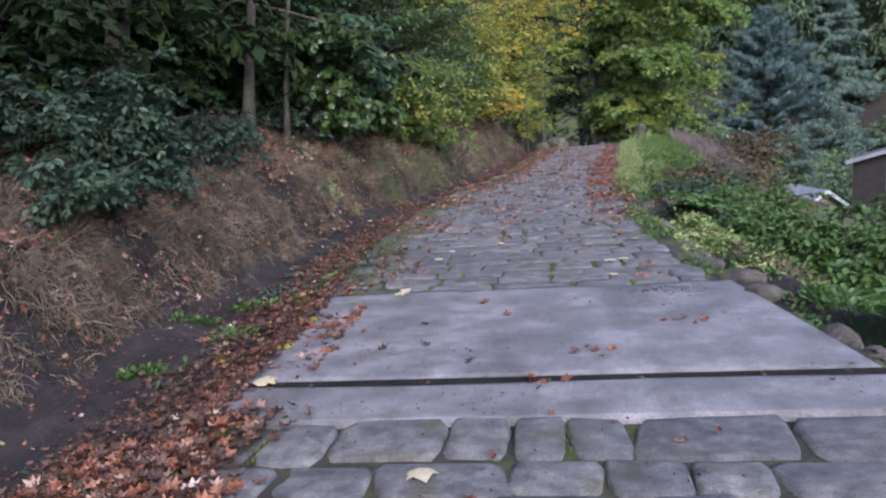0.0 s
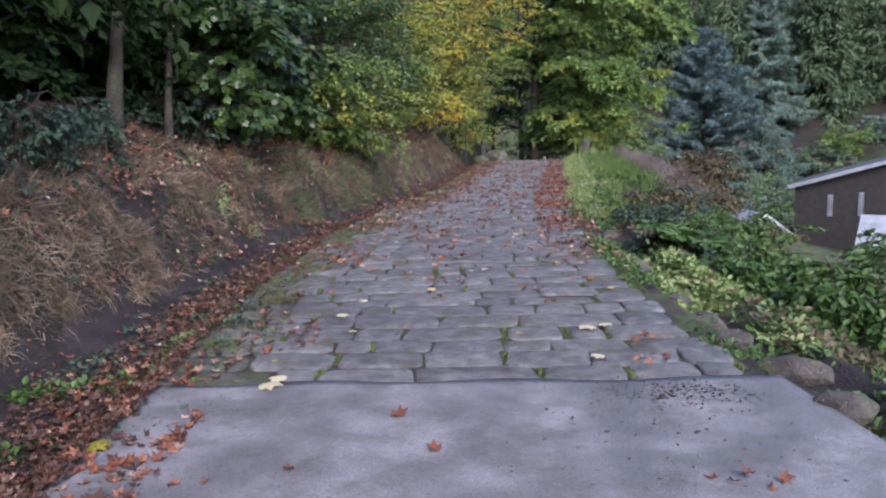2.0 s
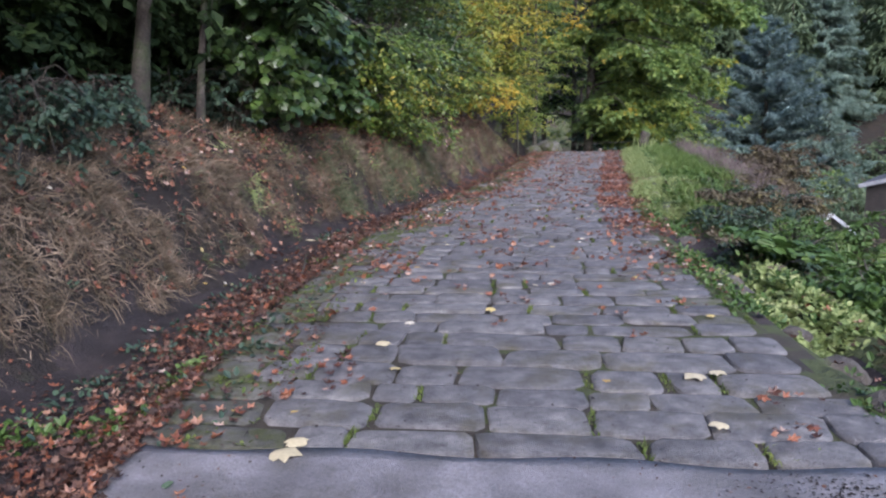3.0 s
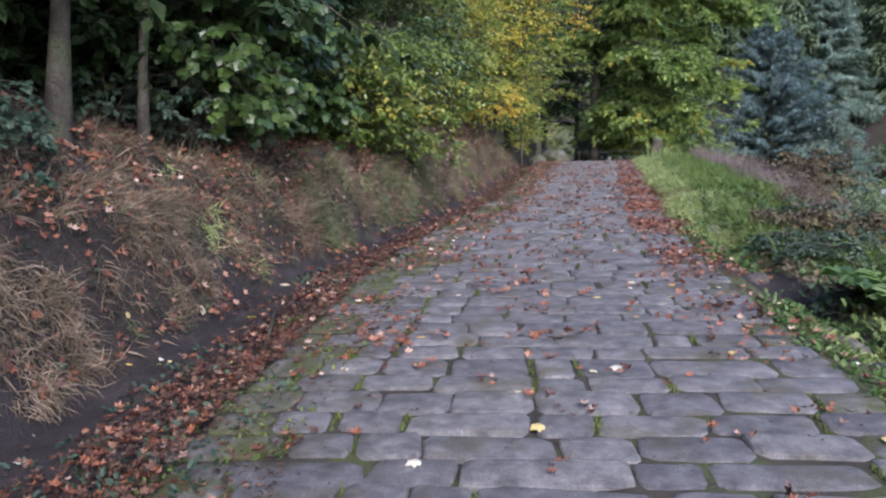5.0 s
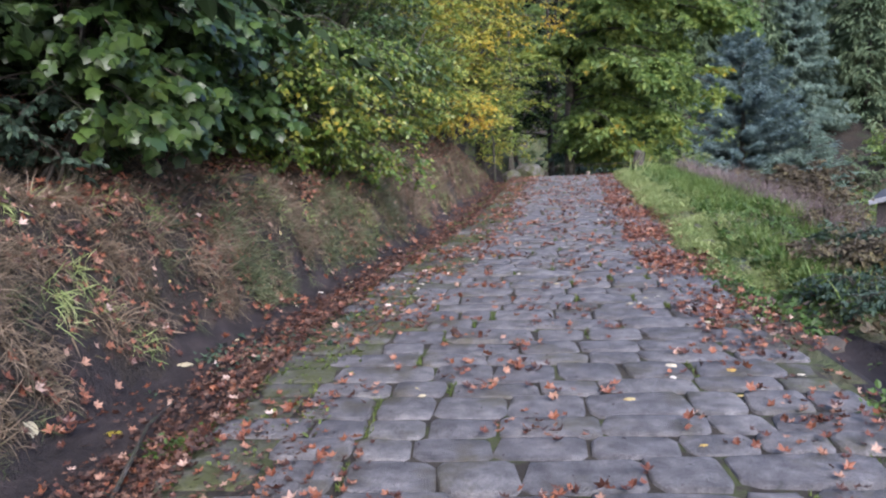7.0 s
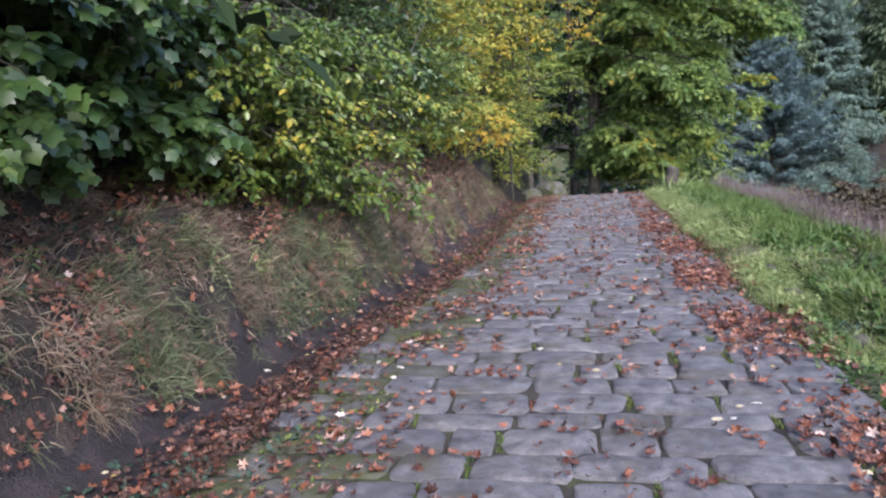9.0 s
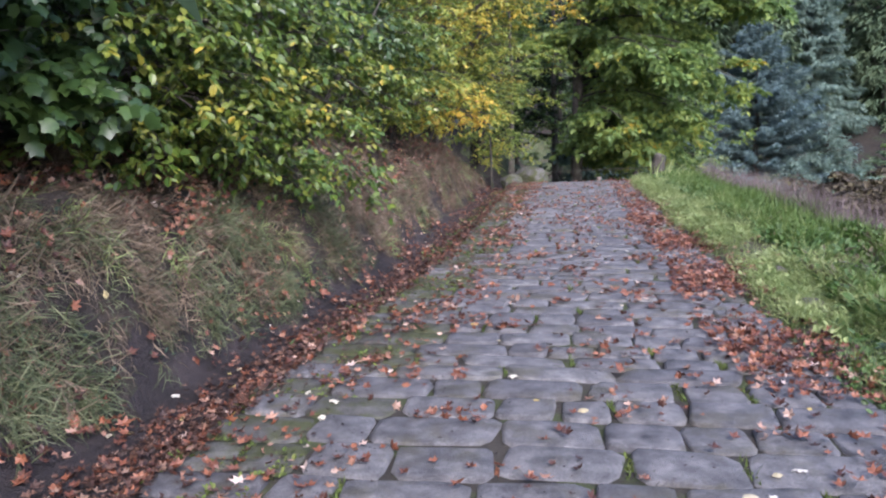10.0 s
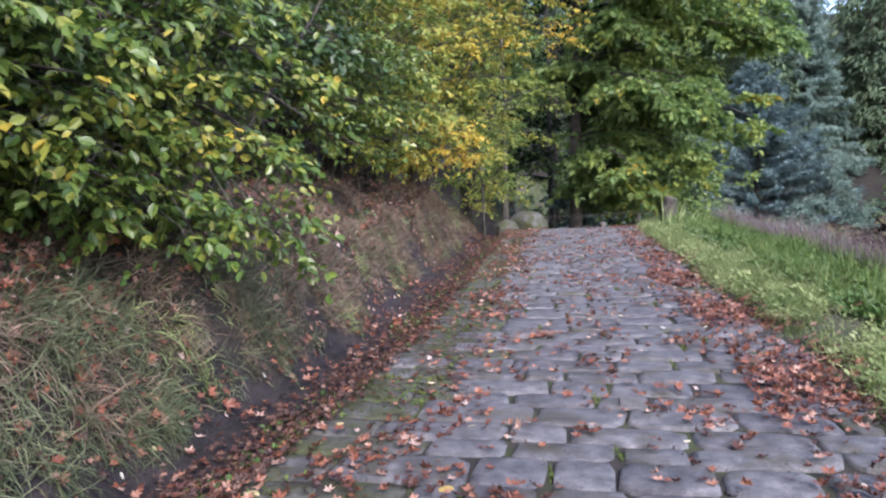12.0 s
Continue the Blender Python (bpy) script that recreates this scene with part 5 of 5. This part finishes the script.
fallen("leaf_pile", x, y, r, 0.085, LITTER_RED, "heap of red-brown fallen leaves by the lane", lift=0.06, tilt=0.5)
x, y, r = scatter(2200, 1.6, 4.0, "left", -0.6, 0.8, 656, lambda x, y, r: x < -1.6 + r.normal(0, 0.15, len(x)))
fallen("pile_scraps", x, y, r, 0.075, LITTER_DARK, "dark rotting leaves in the heap by the lane", lift=0.07, tilt=0.6)
x, y, r = scatter(420, 4.3, 7.4, "left", -0.45, 0.1, 629, clumps(2.5, 0.0, 16), 1.8)
fallen("slab_leaves", x, y, r, 0.075, LITTER_RED, "red-brown leaves over the edge of the concrete")
x, y, r = scatter(5000, 7.5, 38, "left", -0.95, 0.1, 622, lambda x, y, r: clumps(2.0, 0.1, 12)(x, y, r) & (r.random(len(x)) < np.clip((y - 4) / 12, 0.25, 1)))
fallen("edge_leaves", x, y, r, 0.068, LITTER_RED, "red-brown leaves strewn along the mossy edge", lift=0.02, tilt=0.5)
x, y, r = scatter(15000, 10, 38, "right", -0.6, 0.25, 623, lambda x, y, r: r.random(len(x)) < np.clip((y - 10) / 9, 0.1, 1) * np.clip(2.3 - y / 16, 0.25, 1) * (0.55 + 0.45 * np.sin(y * 2.3)))
fallen("verge_leaves", x, y, r, 0.07, LITTER_RED, "red-brown leaves drifted along the verge", lift=0.04, tilt=0.6)
x, y, r = scatter(2200, 2, 38, "left", -4.3, -0.3, 624, lambda x, y, r: (x < right_edge(y) - 0.1) & (r.random(len(x)) < np.clip((y - 7) / 16, 0.06, 0.75) * np.clip(2.2 - y / 20, 0.4, 1)))
k = np.repeat(np.arange(len(x)), r.integers(1, 9, len(x)))
x, y = x[k] + r.normal(0, 0.085, len(k)), y[k] + r.normal(0, 0.055, len(k))
fallen("road_leaves", x, y, r, 0.068, LITTER_RED, "red-brown leaves scattered in small drifts over the setts", lift=0.03, tilt=0.55)
x, y, r = scatter(130, 7.0, 36, "left", -3.8, 0.8, 625)
fallen("pale_leaves", x, y, r, 0.07, LITTER_PALE, "pale yellow and whitish fallen leaves", LOBED, 0.15)
x, y, r = bank_points(15000, 626, 0.9, 3.4, y0=3, keep=clumps(1.7, -0.2, 17))
fallen("bank_leaves", x, y, r, 0.075, LITTER_RED, "brown fallen leaves lying on the bank", lift=0.15, tilt=0.6)
x, y, r = bank_points(260, 627, 0.0, 3.0, y0=3)
fallen("bank_pale_leaves", x, y, r, 0.06, LITTER_PALE, "pale fallen leaves lying on the bank", LOBED, 0.3)
x, y, r = scatter(1300, 4, 36, "right", 0.1, 1.6, 628, clumps(1.2, 0.0, 14))
fallen("garden_leaves", x, y, r, 0.08, LITTER_RED, "brown fallen leaves among the verge plants", lift=0.05)
x, y, r = bank_points(6500, 640, 0.7, 2.1, y0=12, keep=clumps(2.4, 0.3, 20))
fallen("bank_drifts", x, y, r, 0.085, LITTER_RED, "rust-coloured leaves caught in the bank grass", tilt=0.6, lift=0.14)

# moss and grass in the wider joints, crumbs on the lane
jx, jy, jd = (np.array(c) for c in zip(*wide_joints))
r = np.random.default_rng(641)
i = np.repeat(np.arange(len(jx)), 34)
n = len(i)
pos = np.stack([jx[i] + r.normal(0, 0.012, n), jy[i] + r.uniform(-0.42, 0.42, n) * jd[i], np.full(n, -0.1)], -1)
along = np.array([0, 0, 1.0]) + r.normal(0, 0.45, (n, 3))
V, F = strew(BLADE, pos, along, r.normal(0, 1, (n, 3)), r.uniform(0.02, 0.05, n), r.uniform(0.006, 0.012, n))
keep = pos[:, 1] < 36.5
tagged(put("joint_moss", mesh_of("joint_moss", V, [F[np.repeat(keep, 3)]], MOSS)), "tufts of moss and fine grass in the joints", "moss", kind="stuff")
x, y, r = scatter(2600, 1.5, 30, "left", -4.0, -0.05, 642, lambda x, y, r: x < right_edge(y))
fallen("crumbs", x, y, r, 0.02, EARTH, "dark crumbs of bark and soil on the lane", OVAL, 0.3)
x, y, r = scatter(700, 3.9, 7.0, "left", -3.9, -0.02, 649, lambda x, y, r: x < right_edge(y))
fallen("slab_crumbs", x, y, r, 0.022, LITTER_DARK, "dark leaf crumbs on the concrete", OVAL, 0.3)
x, y, r = scatter(26, 33, 36.5, "right", 0.5, 1.6, 643)
grass("seed_heads", x, y, r, 0.75, 0.035, (0.2, 0.0, 1.0), GRASS_PALE, "tall pale grass with drooping seed heads", 0.3)
x, y, r = scatter(1500, 1.5, 8.5, "left", 0.1, 2.0, 644)
fallen("earth_crumbs", x, y, r, 0.035, LITTER_RED, "small brown leaf scraps on the bare earth", CURLED, 0.4)


# ---- single leaves that stand out ----
def lone_leaf(x, y, size, mat, label, shape=LOBED, turn=0.0, lift=0.0):
    e = 0.05
    on = left_edge(y) < x < right_edge(y)
    normal = np.array([[0.0, 0.0, 1.0]]) if on else np.array([[-float(land(x + e, y) - land(x - e, y)) / (2 * e), 0.0, 1.0]])
    along = np.array([[math.cos(turn), math.sin(turn), 0.1]])
    V, F = strew(shape, np.zeros((1, 3)), along, normal, [size])
    ob = put("fallen_leaf", mesh_of("fallen_leaf", V, [F], mat, smooth=True))
    ob.location = (x, y, float(surface_z(np.array(x), np.array(y))) + 0.012 + lift)
    return tagged(ob, label, "leaf", "single fallen leaves")


for i, (x, y, size) in enumerate([(-1.4, 6.87, 0.15), (-1.3, 6.95, 0.11), (0.74, 8.09, 0.14), (0.8, 8.15, 0.1), (-1.21, 8.52, 0.1), (0.7, 7.35, 0.1), (-0.62, 3.24, 0.15), (-1.86, 4.44, 0.17), (-3.16, 13.95, 0.13), (-3.45, 12.35, 0.11)]):
    lone_leaf(x, y, size, LITTER_PALE, "whitish fallen sycamore leaf lying flat", turn=i * 1.9)
for i, (x, y, size) in enumerate([(-2.0, 5.99, 0.14), (-1.87, 5.24, 0.13), (-3.1, 12.6, 0.1), (-2.3, 4.9, 0.12), (-2.55, 5.6, 0.13)]):
    lone_leaf(x, y, size, LEAF_GOLD, "bright yellow fallen leaf", turn=0.6 + i * 2.1)
for i, (x, y, size) in enumerate([(-0.57, 6.35, 0.11), (-1.67, 5.4, 0.11), (-0.82, 5.18, 0.09), (-0.93, 5.78, 0.08), (-0.54, 4.81, 0.09), (-1.2, 5.1, 0.09), (-0.3, 5.9, 0.09)]):
    lone_leaf(x, y, size, LITTER_DARK if i % 3 else LITTER_RED, "curled brown leaf on the concrete", CURLED, 0.3 + i * 1.3)

# soil and scraps washed over the slab's corner
r = np.random.default_rng(655)
x, y = 1.05 + r.normal(0, 0.2, 420), 6.68 + r.normal(0, 0.1, 420)
fallen("washed_soil", x, y, r, 0.018, EARTH, "dark soil washed over the corner of the concrete", OVAL, 0.3, lift=0.006)
x, y = 1.15 + r.normal(0, 0.3, 160), 6.5 + r.normal(0, 0.25, 160)
weeds("corner_moss", x, y, r, 0.03, MOSS, "moss at the corner of the concrete", category="moss")

# green weed clumps in the gutter and by the leaf heap
r = np.random.default_rng(660)
i = np.repeat(np.arange(8), 26)
cx, cy = np.array([-2.98, -2.55, -3.3, -1.78, -2.75, -2.35, -3.05, -2.5])[i], np.array([7.35, 7.55, 6.85, 3.95, 6.3, 8.3, 5.3, 12.3])[i]
x, y = cx + r.normal(0, 0.11, len(i)), cy + r.normal(0, 0.1, len(i))
weeds("gutter_clumps", x, y, r, 0.065, LEAF_FERN, "fresh green weed clumps growing among the gutter leaves", per=6)
